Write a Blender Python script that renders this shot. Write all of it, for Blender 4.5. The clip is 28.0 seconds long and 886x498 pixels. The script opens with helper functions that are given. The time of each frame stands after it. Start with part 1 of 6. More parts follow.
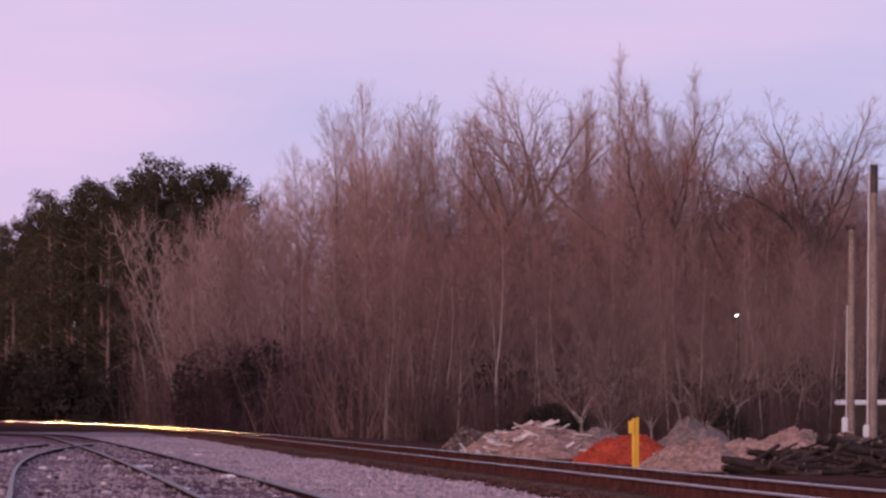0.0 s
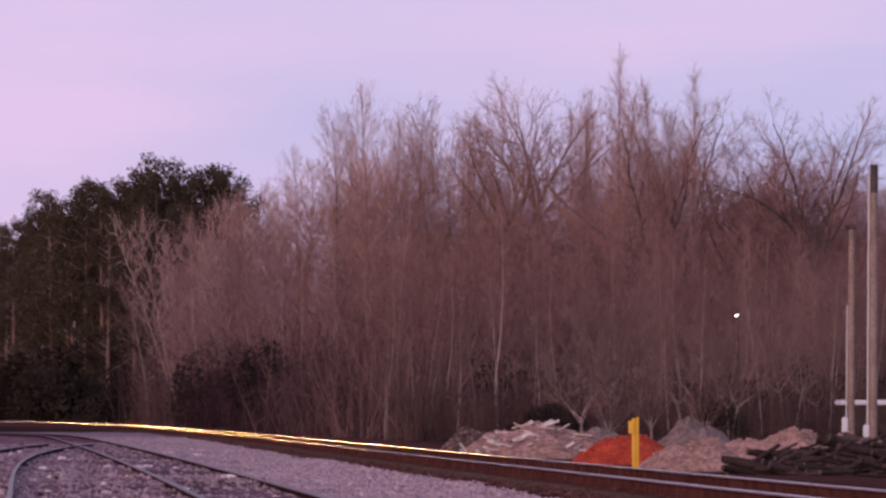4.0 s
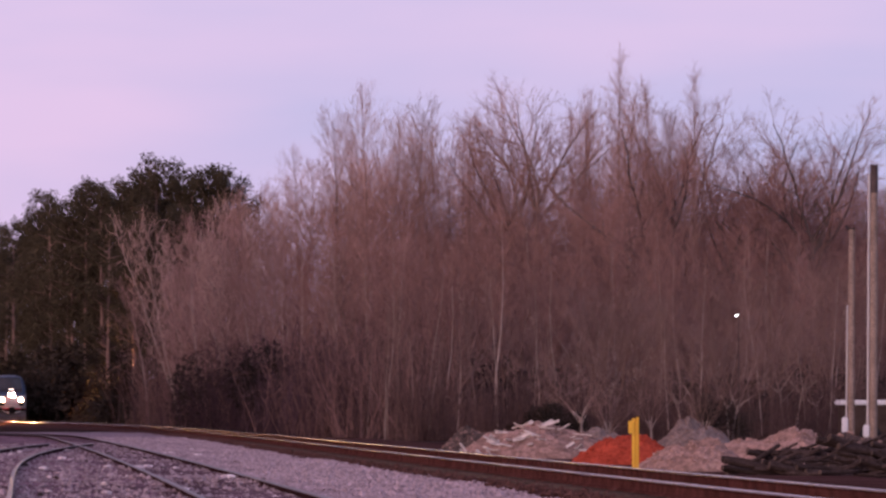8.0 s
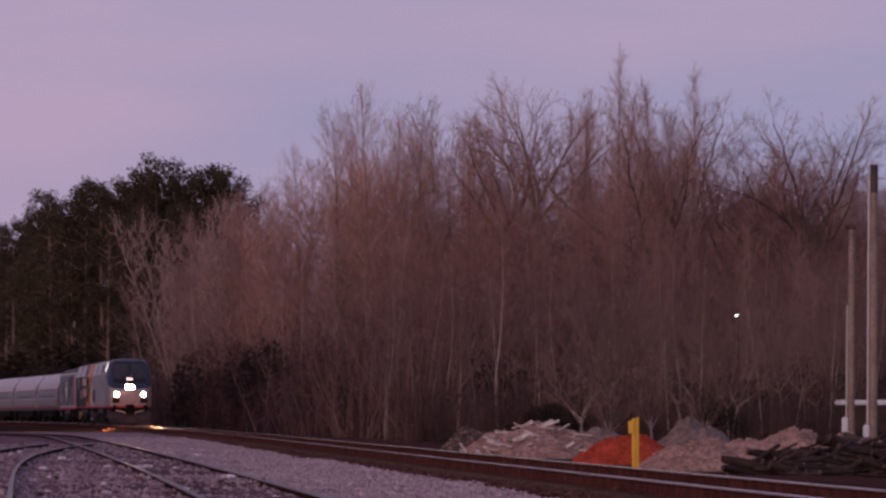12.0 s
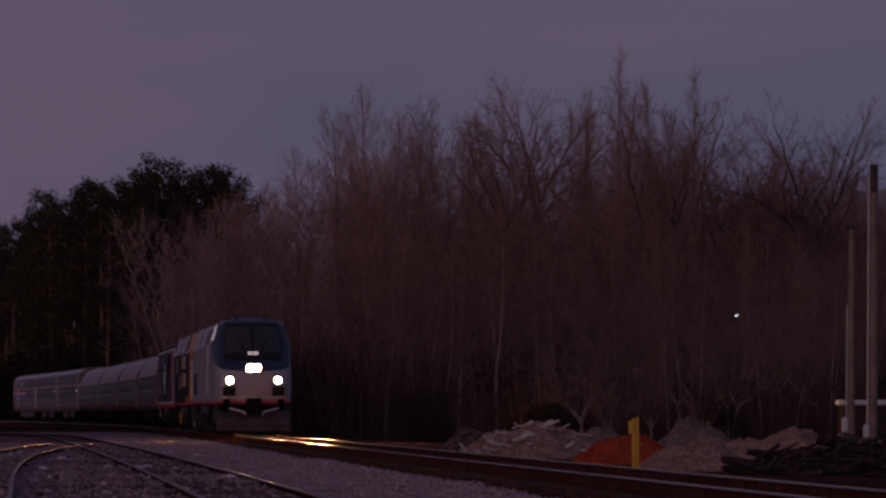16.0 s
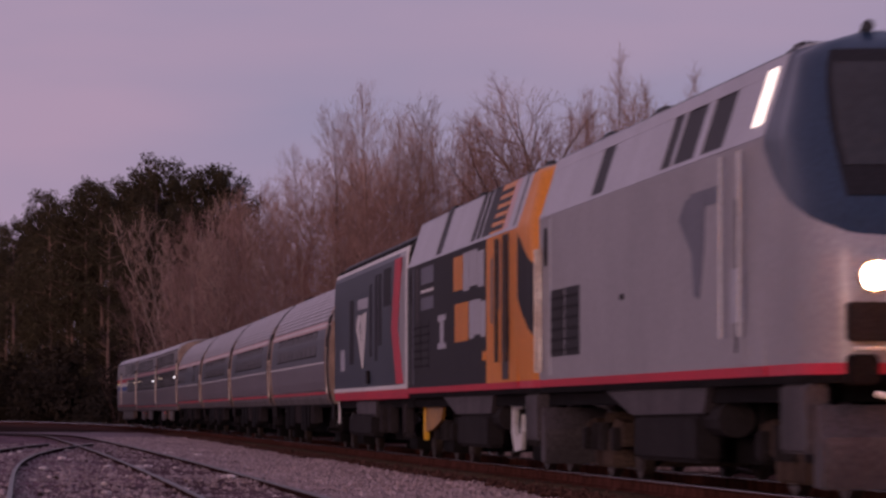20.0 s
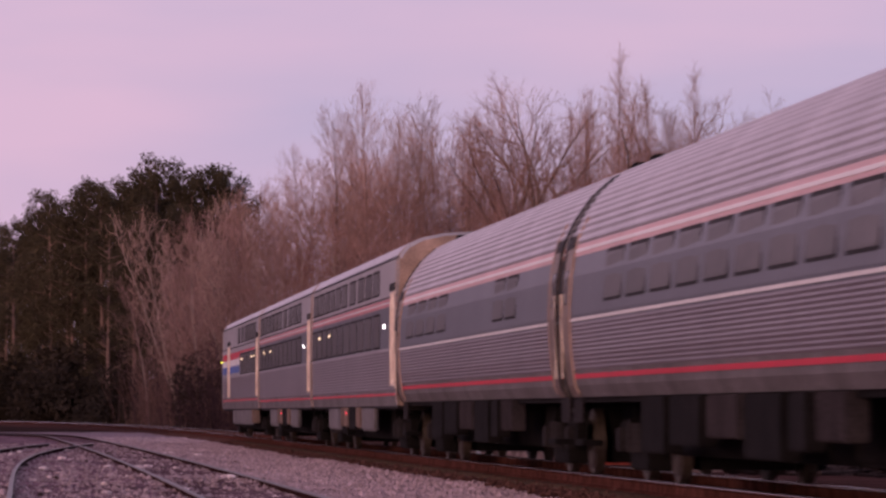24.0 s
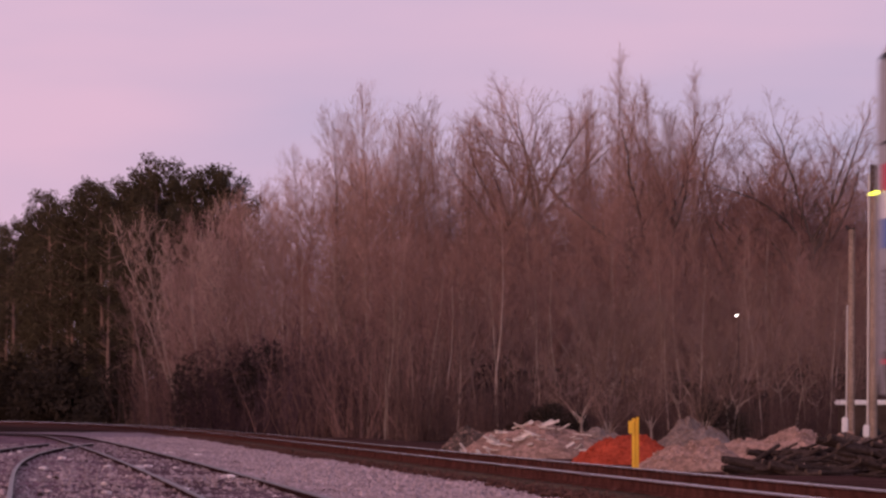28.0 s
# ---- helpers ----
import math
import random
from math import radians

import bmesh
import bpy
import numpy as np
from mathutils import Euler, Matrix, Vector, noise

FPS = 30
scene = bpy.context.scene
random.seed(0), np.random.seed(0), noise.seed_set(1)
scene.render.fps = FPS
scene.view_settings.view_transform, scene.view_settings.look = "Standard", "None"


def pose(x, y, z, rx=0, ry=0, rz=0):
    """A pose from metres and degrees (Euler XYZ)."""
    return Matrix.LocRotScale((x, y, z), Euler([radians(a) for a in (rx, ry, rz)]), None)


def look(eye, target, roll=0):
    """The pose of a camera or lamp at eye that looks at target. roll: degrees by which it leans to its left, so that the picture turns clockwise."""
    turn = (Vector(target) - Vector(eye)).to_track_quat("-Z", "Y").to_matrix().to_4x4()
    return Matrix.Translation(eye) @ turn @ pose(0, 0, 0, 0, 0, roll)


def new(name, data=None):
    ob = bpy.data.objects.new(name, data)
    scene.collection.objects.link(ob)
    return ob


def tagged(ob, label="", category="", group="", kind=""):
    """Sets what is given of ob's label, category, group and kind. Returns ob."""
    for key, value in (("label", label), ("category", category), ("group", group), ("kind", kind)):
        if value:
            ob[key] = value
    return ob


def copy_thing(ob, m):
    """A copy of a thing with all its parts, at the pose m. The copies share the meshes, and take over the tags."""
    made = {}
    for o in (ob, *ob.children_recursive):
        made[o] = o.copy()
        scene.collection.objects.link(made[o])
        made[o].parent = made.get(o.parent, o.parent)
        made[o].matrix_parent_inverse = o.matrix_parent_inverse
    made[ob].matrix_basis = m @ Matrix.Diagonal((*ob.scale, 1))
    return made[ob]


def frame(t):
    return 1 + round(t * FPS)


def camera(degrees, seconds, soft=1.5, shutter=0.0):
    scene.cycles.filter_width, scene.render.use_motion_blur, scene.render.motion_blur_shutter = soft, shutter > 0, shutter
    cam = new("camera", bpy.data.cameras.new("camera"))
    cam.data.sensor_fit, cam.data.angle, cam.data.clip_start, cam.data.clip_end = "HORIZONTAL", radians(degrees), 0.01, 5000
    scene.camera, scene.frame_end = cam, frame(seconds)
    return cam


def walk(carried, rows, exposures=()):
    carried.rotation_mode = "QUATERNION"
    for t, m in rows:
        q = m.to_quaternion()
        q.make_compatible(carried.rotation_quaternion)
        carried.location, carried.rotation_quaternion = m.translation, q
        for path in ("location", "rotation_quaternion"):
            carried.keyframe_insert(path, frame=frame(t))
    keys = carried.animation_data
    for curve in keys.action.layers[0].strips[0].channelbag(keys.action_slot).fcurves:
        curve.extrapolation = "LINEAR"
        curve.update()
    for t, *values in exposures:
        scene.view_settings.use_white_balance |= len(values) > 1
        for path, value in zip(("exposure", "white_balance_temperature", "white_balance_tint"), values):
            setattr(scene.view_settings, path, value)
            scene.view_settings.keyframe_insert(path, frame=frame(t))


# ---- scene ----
# Rail top of the main line is z = 0. The camera stands low beside the yard and looks along the line with a long lens.
cam = camera(11.57, 28.0, soft=2.7, shutter=0.35)
STAND = pose(0, 0, 0.846, 92.145, 0, 0)
walk(cam, [(0.0, STAND), (28.0, STAND)],
     exposures=[(0.0, 0.0, 6500, 20), (10.4, 0.0, 6500, 20), (11.0, -0.3, 6500, 20), (12.0, -0.75, 6500, 20), (13.0, -1.2, 6450, 22), (14.5, -1.95, 6350, 25), (16.0, -2.75, 6250, 27), (17.0, -3.1, 6200, 28),
                (18.0, -3.45, 6200, 28), (19.0, -3.5, 6200, 27), (19.6, -2.3, 6500, 25), (20.0, -0.95, 6800, 24), (20.3, -0.15, 6950, 25), (21.0, -0.16, 6750, 23), (24.0, -0.22, 7250, 27), (28.0, -0.2, 7600, 30)])

# ---- world and sun ----
SUN_HEIGHT, SUN_TURN = radians(5.0), radians(215)
world = bpy.data.worlds.new("dusk")
scene.world = world
world.use_nodes = True
wn, wl = world.node_tree.nodes, world.node_tree.links
wn.clear()
sky = wn.new("ShaderNodeTexSky")
sky.sky_type, sky.sun_disc = "NISHITA", False
sky.sun_elevation, sky.sun_rotation = SUN_HEIGHT, SUN_TURN
sky.dust_density = 2.0
w_coord, w_map = wn.new("ShaderNodeTexCoord"), wn.new("ShaderNodeMapping")
w_map.inputs["Scale"].default_value = (3.0, 3.0, 14.0)
w_noise, w_ramp = wn.new("ShaderNodeTexNoise"), wn.new("ShaderNodeValToRGB")
w_noise.inputs["Scale"].default_value, w_noise.inputs["Detail"].default_value = 1.6, 4.0
w_ramp.color_ramp.elements[0].position, w_ramp.color_ramp.elements[1].position = 0.32, 0.68
w_ramp.color_ramp.elements[0].color = (0.47, 0.49, 0.76, 1)
w_ramp.color_ramp.elements[1].color = (0.72, 0.56, 0.80, 1)
w_mix, w_back, w_out = wn.new("ShaderNodeMix"), wn.new("ShaderNodeBackground"), wn.new("ShaderNodeOutputWorld")
w_gain = wn.new("ShaderNodeVectorMath")
w_gain.operation = "SCALE"
w_gain.inputs["Scale"].default_value = 0.10
w_mix.data_type = "RGBA"
w_mix.inputs["Factor"].default_value = 0.85
w_back.inputs["Strength"].default_value = 1.15
wl.new(w_coord.outputs["Generated"], w_map.inputs["Vector"])
wl.new(w_map.outputs["Vector"], w_noise.inputs["Vector"])
# the dusk is rosy on one side of the sky and bluer on the other
w_split, w_tilt = wn.new("ShaderNodeSeparateXYZ"), wn.new("ShaderNodeMath")
w_tilt.operation, w_tilt.use_clamp = "MULTIPLY_ADD", True
w_tilt.inputs[1].default_value = -1.0
wl.new(w_coord.outputs["Generated"], w_split.inputs["Vector"])
wl.new(w_split.outputs["X"], w_tilt.inputs[0])
wl.new(w_noise.outputs["Fac"], w_tilt.inputs[2])
wl.new(w_tilt.outputs["Value"], w_ramp.inputs["Fac"])
wl.new(sky.outputs["Color"], w_gain.inputs[0])
wl.new(w_gain.outputs["Vector"], w_mix.inputs["A"])
wl.new(w_ramp.outputs["Color"], w_mix.inputs["B"])
wl.new(w_mix.outputs["Result"], w_back.inputs["Color"])
wl.new(w_back.outputs["Background"], w_out.inputs["Surface"])
sun = new("sun", bpy.data.lights.new("sun", "SUN"))
sun.data.energy, sun.data.angle, sun.data.color = 1.4, radians(18), (1.0, 0.70, 0.58)
sun.matrix_basis = look((math.sin(SUN_TURN) * 100, math.cos(SUN_TURN) * 100, 100 * math.tan(SUN_HEIGHT) + 6), (0, 0, 0))


# ---- materials ----
def surface(name, colour, rough=0.7, metal=0.0, coarse=1.5, fine=30.0, vary=0.25, bump=0.15, second=None, spread=0.0, depth=0.02, gloss=None):
    """A surface with stains at a coarse scale, grain at a fine one, and a shade of its own for each object or island."""
    m = bpy.data.materials.new(name)
    m.use_nodes = True
    n, l = m.node_tree.nodes, m.node_tree.links
    b = n["Principled BSDF"]
    co = n.new("ShaderNodeTexCoord")
    big, small = n.new("ShaderNodeTexNoise"), n.new("ShaderNodeTexNoise")
    big.inputs["Scale"].default_value, big.inputs["Detail"].default_value = coarse, 5.0
    small.inputs["Scale"].default_value, small.inputs["Detail"].default_value = fine, 3.0
    l.new(co.outputs["Object"], big.inputs["Vector"])
    l.new(co.outputs["Object"], small.inputs["Vector"])
    ramp = n.new("ShaderNodeValToRGB")
    ramp.color_ramp.elements[0].position, ramp.color_ramp.elements[1].position = 0.33, 0.67
    dark = tuple(c * (1 - vary) for c in colour) if second is None else second
    ramp.color_ramp.elements[0].color = (*dark, 1)
    ramp.color_ramp.elements[1].color = (*(min(1, c * (1 + vary * 0.5)) for c in colour), 1)
    l.new(big.outputs["Fac"], ramp.inputs["Fac"])
    span = n.new("ShaderNodeMapRange")
    span.inputs["From Min"].default_value, span.inputs["From Max"].default_value = 0.3, 0.7
    span.inputs["To Min"].default_value, span.inputs["To Max"].default_value = 1 - vary, 1 + vary
    l.new(small.outputs["Fac"], span.inputs["Value"])
    last = span.outputs["Result"]
    if spread:
        rnd, geo, add, own, mul = (n.new(k) for k in ("ShaderNodeObjectInfo", "ShaderNodeNewGeometry", "ShaderNodeMath", "ShaderNodeMapRange", "ShaderNodeMath"))
        add.operation, mul.operation = "PINGPONG", "MULTIPLY"
        both = n.new("ShaderNodeMath")
        both.operation = "MULTIPLY_ADD"
        both.inputs[1].default_value = 0.4
        l.new(geo.outputs["Random Per Island"], both.inputs[0])
        l.new(rnd.outputs["Random"], both.inputs[2])
        l.new(both.outputs[0], add.inputs[0])
        add.inputs[1].default_value = 1.0
        own.inputs["To Min"].default_value, own.inputs["To Max"].default_value = 1 - spread, 1 + spread
        l.new(add.outputs[0], own.inputs["Value"])
        l.new(last, mul.inputs[0])
        l.new(own.outputs["Result"], mul.inputs[1])
        last = mul.outputs[0]
    shade = n.new("ShaderNodeVectorMath")
    shade.operation = "SCALE"
    l.new(ramp.outputs["Color"], shade.inputs[0])
    l.new(last, shade.inputs["Scale"])
    l.new(shade.outputs["Vector"], b.inputs["Base Color"])
    b.inputs["Specular IOR Level"].default_value = gloss if gloss is not None else 0.0 if rough > 0.72 and metal < 0.2 else 0.5
    b.inputs["Roughness"].default_value, b.inputs["Metallic"].default_value = rough, metal
    if bump:
        bp = n.new("ShaderNodeBump")
        bp.inputs["Strength"].default_value, bp.inputs["Distance"].default_value = bump, depth
        l.new(small.outputs["Fac"], bp.inputs["Height"])
        l.new(bp.outputs["Normal"], b.inputs["Normal"])
    return m


def lamp_glass(name, colour, strength):
    m = bpy.data.materials.new(name)
    m.use_nodes = True
    b = m.node_tree.nodes["Principled BSDF"]
    b.inputs["Base Color"].default_value = (*colour, 1)
    b.inputs["Emission Color"].default_value = (*colour, 1)
    b.inputs["Emission Strength"].default_value = strength
    return m


GRAVEL = surface("grey_gravel", (0.250, 0.182, 0.196), 0.95, coarse=0.35, fine=14, vary=0.4, bump=0.6, second=(0.165, 0.122, 0.135), depth=0.05)
STONE = surface("ballast_stone", (0.285, 0.215, 0.228), 0.9, coarse=2, fine=30, vary=0.25, bump=0.2, spread=0.75)
YARD = surface("stained_yard_gravel", (0.185, 0.112, 0.133), 0.95, coarse=0.7, fine=9, vary=0.45, bump=0.6, second=(0.062, 0.038, 0.044), depth=0.05)
STAINED = surface("rust_stained_siding_gravel", (0.150, 0.092, 0.105), 0.95, coarse=0.9, fine=12, vary=0.45, bump=0.6, second=(0.052, 0.031, 0.035), depth=0.05)
BROWN_BALLAST = surface("rust_stained_ballast", (0.070, 0.034, 0.030), 0.95, coarse=0.6, fine=14, vary=0.35, bump=0.6, depth=0.05)
BROWN_STONE = surface("rust_stained_stone", (0.078, 0.039, 0.033), 0.9, coarse=2, fine=30, vary=0.25, bump=0.2, spread=0.4)
DIRT_GROUND = surface("dirty_ground", (0.046, 0.028, 0.025), 0.95, coarse=0.15, fine=6, vary=0.35, bump=0.5, depth=0.05)
RUST = surface("rusted_rail_side", (0.095, 0.036, 0.030), 0.8, 0.0, 3, 60, 0.4, 0.3)
POLISHED = surface("polished_rail_head", (0.20, 0.12, 0.10), 0.17, 1.0, 2, 50, 0.12, 0.0)
DARK_RUST = surface("dark_rusted_rail", (0.045, 0.022, 0.023), 0.8, 0.0, 3, 60, 0.4, 0.3)
RUSTY_HEAD = surface("dull_rail_head", (0.055, 0.030, 0.028), 0.42, 0.0, 2, 50, 0.3, 0.1)
TIE = surface("weathered_tie", (0.085, 0.06, 0.05), 0.9, coarse=2, fine=25, vary=0.4, bump=0.5, spread=0.35)
BARK = surface("grey_brown_bark", (0.215, 0.138, 0.116), 0.9, coarse=0.8, fine=12, vary=0.3, bump=0.4, spread=0.25)
PALE_BARK = surface("pale_bark", (0.36, 0.27, 0.23), 0.9, coarse=0.8, fine=12, vary=0.3, bump=0.4, spread=0.2)
# pinkish light on the skyline crowns is part of this twig colour
LIT_TWIG = surface("fine_twigs_lit_pink", (0.40, 0.245, 0.205), 0.9, coarse=0.3, fine=5, vary=0.25, bump=0, spread=0.25)
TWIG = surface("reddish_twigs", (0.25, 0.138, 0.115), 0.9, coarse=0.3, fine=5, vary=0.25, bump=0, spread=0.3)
GREY_TWIG = surface("grey_twigs", (0.20, 0.125, 0.112), 0.9, coarse=0.3, fine=5, vary=0.25, bump=0, spread=0.35)
DARK_BARK = surface("dark_bark", (0.11, 0.08, 0.07), 0.9, coarse=0.8, fine=12, vary=0.3, bump=0.4, spread=0.2)
PALE_TWIG = surface("pale_twigs", (0.30, 0.180, 0.16), 0.9, coarse=0.3, fine=5, vary=0.25, bump=0, spread=0.25)
# twigs at the wood's foot, with its shade put into their colour
SHADED_UNDERGROWTH = surface("undergrowth_twigs_in_shade", (0.070, 0.042, 0.046), 0.9, coarse=0.3, fine=5, vary=0.3, bump=0, spread=0.35)
PLUME = surface("pinkish_tan_plume_twigs", (0.45, 0.30, 0.255), 0.9, coarse=0.3, fine=5, vary=0.25, bump=0, spread=0.2)
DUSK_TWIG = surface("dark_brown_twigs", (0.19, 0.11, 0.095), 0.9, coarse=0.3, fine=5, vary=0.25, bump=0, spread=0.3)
BRUSH = surface("dry_brush", (0.10, 0.060, 0.054), 0.9, coarse=0.3, fine=5, vary=0.3, bump=0, spread=0.4)
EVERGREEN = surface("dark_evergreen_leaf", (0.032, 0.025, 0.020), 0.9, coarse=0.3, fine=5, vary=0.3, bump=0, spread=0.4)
NEEDLE = surface("pine_needles", (0.070, 0.056, 0.036), 0.85, coarse=0.2, fine=4, vary=0.25, bump=0, spread=0.25)
DIRT = surface("pale_dirt", (0.33, 0.20, 0.16), 0.95, coarse=2.2, fine=9, vary=0.35, bump=0.7, depth=0.06)
GREY_DIRT = surface("grey_dirt", (0.22, 0.16, 0.14), 0.95, coarse=1.2, fine=9, vary=0.35, bump=0.7, depth=0.06)
DARK_SOIL = surface("dark_soil", (0.10, 0.072, 0.062), 0.95, coarse=1.2, fine=9, vary=0.4, bump=0.7, depth=0.06)
CLAY = surface("red_clay", (0.40, 0.066, 0.036), 0.95, coarse=1.5, fine=12, vary=0.25, bump=0.5, depth=0.04)
CLOD = surface("dirt_clod", (0.27, 0.17, 0.14), 0.95, coarse=3, fine=25, vary=0.3, bump=0.3, spread=0.6)
RUBBLE = surface("white_rubble", (0.72, 0.62, 0.60), 0.85, coarse=4, fine=30, vary=0.25, bump=0.3, second=(0.38, 0.28, 0.27), spread=0.3)
BOARD = surface("pale_broken_board", (0.55, 0.46, 0.40), 0.8, coarse=3, fine=30, vary=0.25, bump=0.2, spread=0.3)
LOG = surface("dark_log", (0.052, 0.036, 0.033), 0.9, coarse=2, fine=20, vary=0.4, bump=0.5, spread=0.4)
LOG_END = surface("sawn_log_end", (0.10, 0.07, 0.058), 0.9, coarse=4, fine=30, vary=0.3, bump=0.3, spread=0.3)
YELLOW = surface("yellow_plastic", (0.85, 0.48, 0.035), 0.5, coarse=3, fine=40, vary=0.12, bump=0.05)
POLE = surface("weathered_pole_wood", (0.32, 0.235, 0.19), 0.9, coarse=1.0, fine=18, vary=0.3, bump=0.4)
POLE_CAP = surface("dark_pole_top", (0.10, 0.075, 0.07), 0.9, coarse=2, fine=18, vary=0.3, bump=0.4)
WHITE_METAL = surface("white_painted_metal", (0.72, 0.71, 0.72), 0.5, 0.0, 2, 40, 0.1, 0.05)
PIPE = surface("grey_conduit", (0.45, 0.42, 0.42), 0.5, 0.3, 2, 40, 0.15, 0.05)
# sides are backlit: their shade is in the colour, darker than the roof's steel
SHADED_STEEL = surface("stainless_side_in_shade", (0.255, 0.218, 0.232), 0.38, 0.7, 0.5, 20, 0.15, 0.04)
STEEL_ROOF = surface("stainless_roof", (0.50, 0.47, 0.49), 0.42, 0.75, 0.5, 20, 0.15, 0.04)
BAND = surface("dark_window_band", (0.115, 0.125, 0.152), 0.35, 0.3, 0.5, 20, 0.15, 0.03, gloss=0.2)
SILVER = surface("silver_grey_paint", (0.385, 0.37, 0.395), 0.42, 0.3, 0.4, 20, 0.12, 0.03, gloss=0.3)
PANEL = surface("pale_grey_roof_panel", (0.45, 0.455, 0.52), 0.45, 0.1, 0.5, 20, 0.1, 0.03, gloss=0.3)
NAVY = surface("dark_blue_paint", (0.027, 0.041, 0.062), 0.35, 0.0, 0.5, 20, 0.15, 0.02, gloss=0.2)
NOSE_BLUE = surface("nose_blue_paint", (0.030, 0.050, 0.090), 0.3, 0.0, 0.5, 20, 0.15, 0.02, gloss=0.2)
BLACK = surface("black_paint", (0.024, 0.022, 0.026), 0.5, 0.0, 0.5, 20, 0.2, 0.03, gloss=0.08)
ROOF_DARK = surface("dark_roof", (0.05, 0.048, 0.055), 0.6, 0.0, 0.8, 20, 0.25, 0.05, gloss=0.2)
ORANGE = surface("orange_paint", (0.72, 0.24, 0.025), 0.4, 0.0, 0.5, 20, 0.12, 0.02, gloss=0.2)
RED = surface("red_stripe_paint", (0.60, 0.045, 0.08), 0.45, 0.0, 0.5, 20, 0.12, 0.02, gloss=0.2)
PINK = surface("faded_red_stripe", (0.62, 0.21, 0.24), 0.45, 0.0, 0.5, 20, 0.12, 0.02)
PALE_PINK = surface("sunbleached_red_stripe", (0.60, 0.36, 0.37), 0.45, 0.0, 0.5, 20, 0.12, 0.02)
WHITE = surface("white_stripe_paint", (0.75, 0.73, 0.74), 0.45, 0.0, 0.5, 20, 0.08, 0.02)
BLUE = surface("blue_stripe_paint", (0.085, 0.16, 0.43), 0.45, 0.0, 0.5, 20, 0.12, 0.02, gloss=0.2)
UNDER = surface("grimy_underframe", (0.011, 0.0095, 0.010), 0.85, 0.0, 1.5, 30, 0.4, 0.3, gloss=0.05)
UNDER_GREY = surface("grey_equipment_box", (0.025, 0.021, 0.023), 0.8, 0.0, 1.5, 30, 0.3, 0.2, gloss=0.05)
GRIME = surface("grimy_grey_skirt", (0.150, 0.136, 0.144), 0.6, 0.1, 0.9, 20, 0.3, 0.05, second=(0.09, 0.08, 0.08), gloss=0.2)
TANK = surface("dusty_grey_tank", (0.075, 0.063, 0.070), 0.6, 0.1, 0.9, 20, 0.3, 0.05, second=(0.042, 0.035, 0.038), gloss=0.2)
TAN_BOX = surface("tan_dusty_box", (0.20, 0.145, 0.125), 0.75, 0.0, 1.2, 25, 0.35, 0.1)
UNDER_PALE = surface("dusty_equipment_box", (0.042, 0.035, 0.038), 0.8, 0.0, 1.5, 30, 0.35, 0.2)
EMBLEM = surface("faded_blue_paint", (0.13, 0.135, 0.175), 0.4, 0.0, 0.5, 20, 0.2, 0.02, gloss=0.2)
UNDER_BROWN = surface("brown_dusty_bogie", (0.075, 0.052, 0.044), 0.8, 0.0, 1.5, 30, 0.4, 0.3)
WHEEL = surface("worn_wheel_steel", (0.10, 0.075, 0.065), 0.5, 0.6, 2, 40, 0.3, 0.1)
GLASS = surface("dark_window_glass", (0.030, 0.028, 0.031), 0.16, 0.0, 0.6, 10, 0.2, 0.0, gloss=0.42)
CURTAINED = surface("curtained_window_glass", (0.060, 0.053, 0.055), 0.3, 0.0, 0.8, 8, 0.2, 0.0, spread=0.45, gloss=0.10)
FRAME = surface("dark_window_frame", (0.026, 0.024, 0.026), 0.6, 0.0, 2, 30, 0.2, 0.05, gloss=0.06)
# tan bellows rubber; on front end walls the tan is painted sky light
RUBBER_LIT_END = surface("tan_diaphragm_and_lit_end", (0.40, 0.268, 0.212), 0.7, 0.0, 2, 30, 0.3, 0.1)
# the warm, patchy sky reflection is in this steel's colours
BRIGHT_STEEL = surface("steel_with_painted_sky_gleam", (0.95, 0.80, 0.68), 0.30, 0.3, 2.6, 20, 0.2, 0.06, second=(0.62, 0.47, 0.38))
# brown tint stands for warm sky mirrored in the coach doors
DOOR_STEEL = surface("door_steel_tinted_by_sky", (0.24, 0.175, 0.14), 0.45, 0.6, 1.2, 20, 0.3, 0.06)
# tan gleam of the car corner, held in the base colour
POST_STEEL = surface("corner_steel_with_tan_gleam", (0.46, 0.345, 0.285), 0.45, 0.3, 1.2, 20, 0.3, 0.06, second=(0.25, 0.18, 0.15))
# amber light falling on a bogie, put into the colour
BOGIE_GLOW = surface("amber_light_on_bogie", (0.45, 0.22, 0.05), 0.45, 0.1, 3, 30, 0.25, 0.1)
HEADLIGHT = lamp_glass("headlight_glow", (1.0, 0.50, 0.19), 45000.0)
DITCH = lamp_glass("ditch_light_glow", (1.0, 0.48, 0.17), 9000.0)
NUMBER = lamp_glass("number_board_glow", (1.0, 0.86, 0.76), 3.0)
CABIN = lamp_glass("cabin_lamp_glow", (1.0, 0.80, 0.52), 2.2)
PORCH = lamp_glass("white_lamp_glow", (0.92, 0.96, 1.0), 9.0)
MARKER = lamp_glass("marker_glow", (0.85, 1.0, 0.10), 4.0)
RED_LAMP = lamp_glass("red_lamp_glow", (1.0, 0.03, 0.06), 3.0)


# ---- mesh helpers ----
def thing(name, label, category, group="", kind="", at=None):
    ob = tagged(new(name), label, category, group, kind)
    if at is not None:
        ob.matrix_basis = at
    return ob


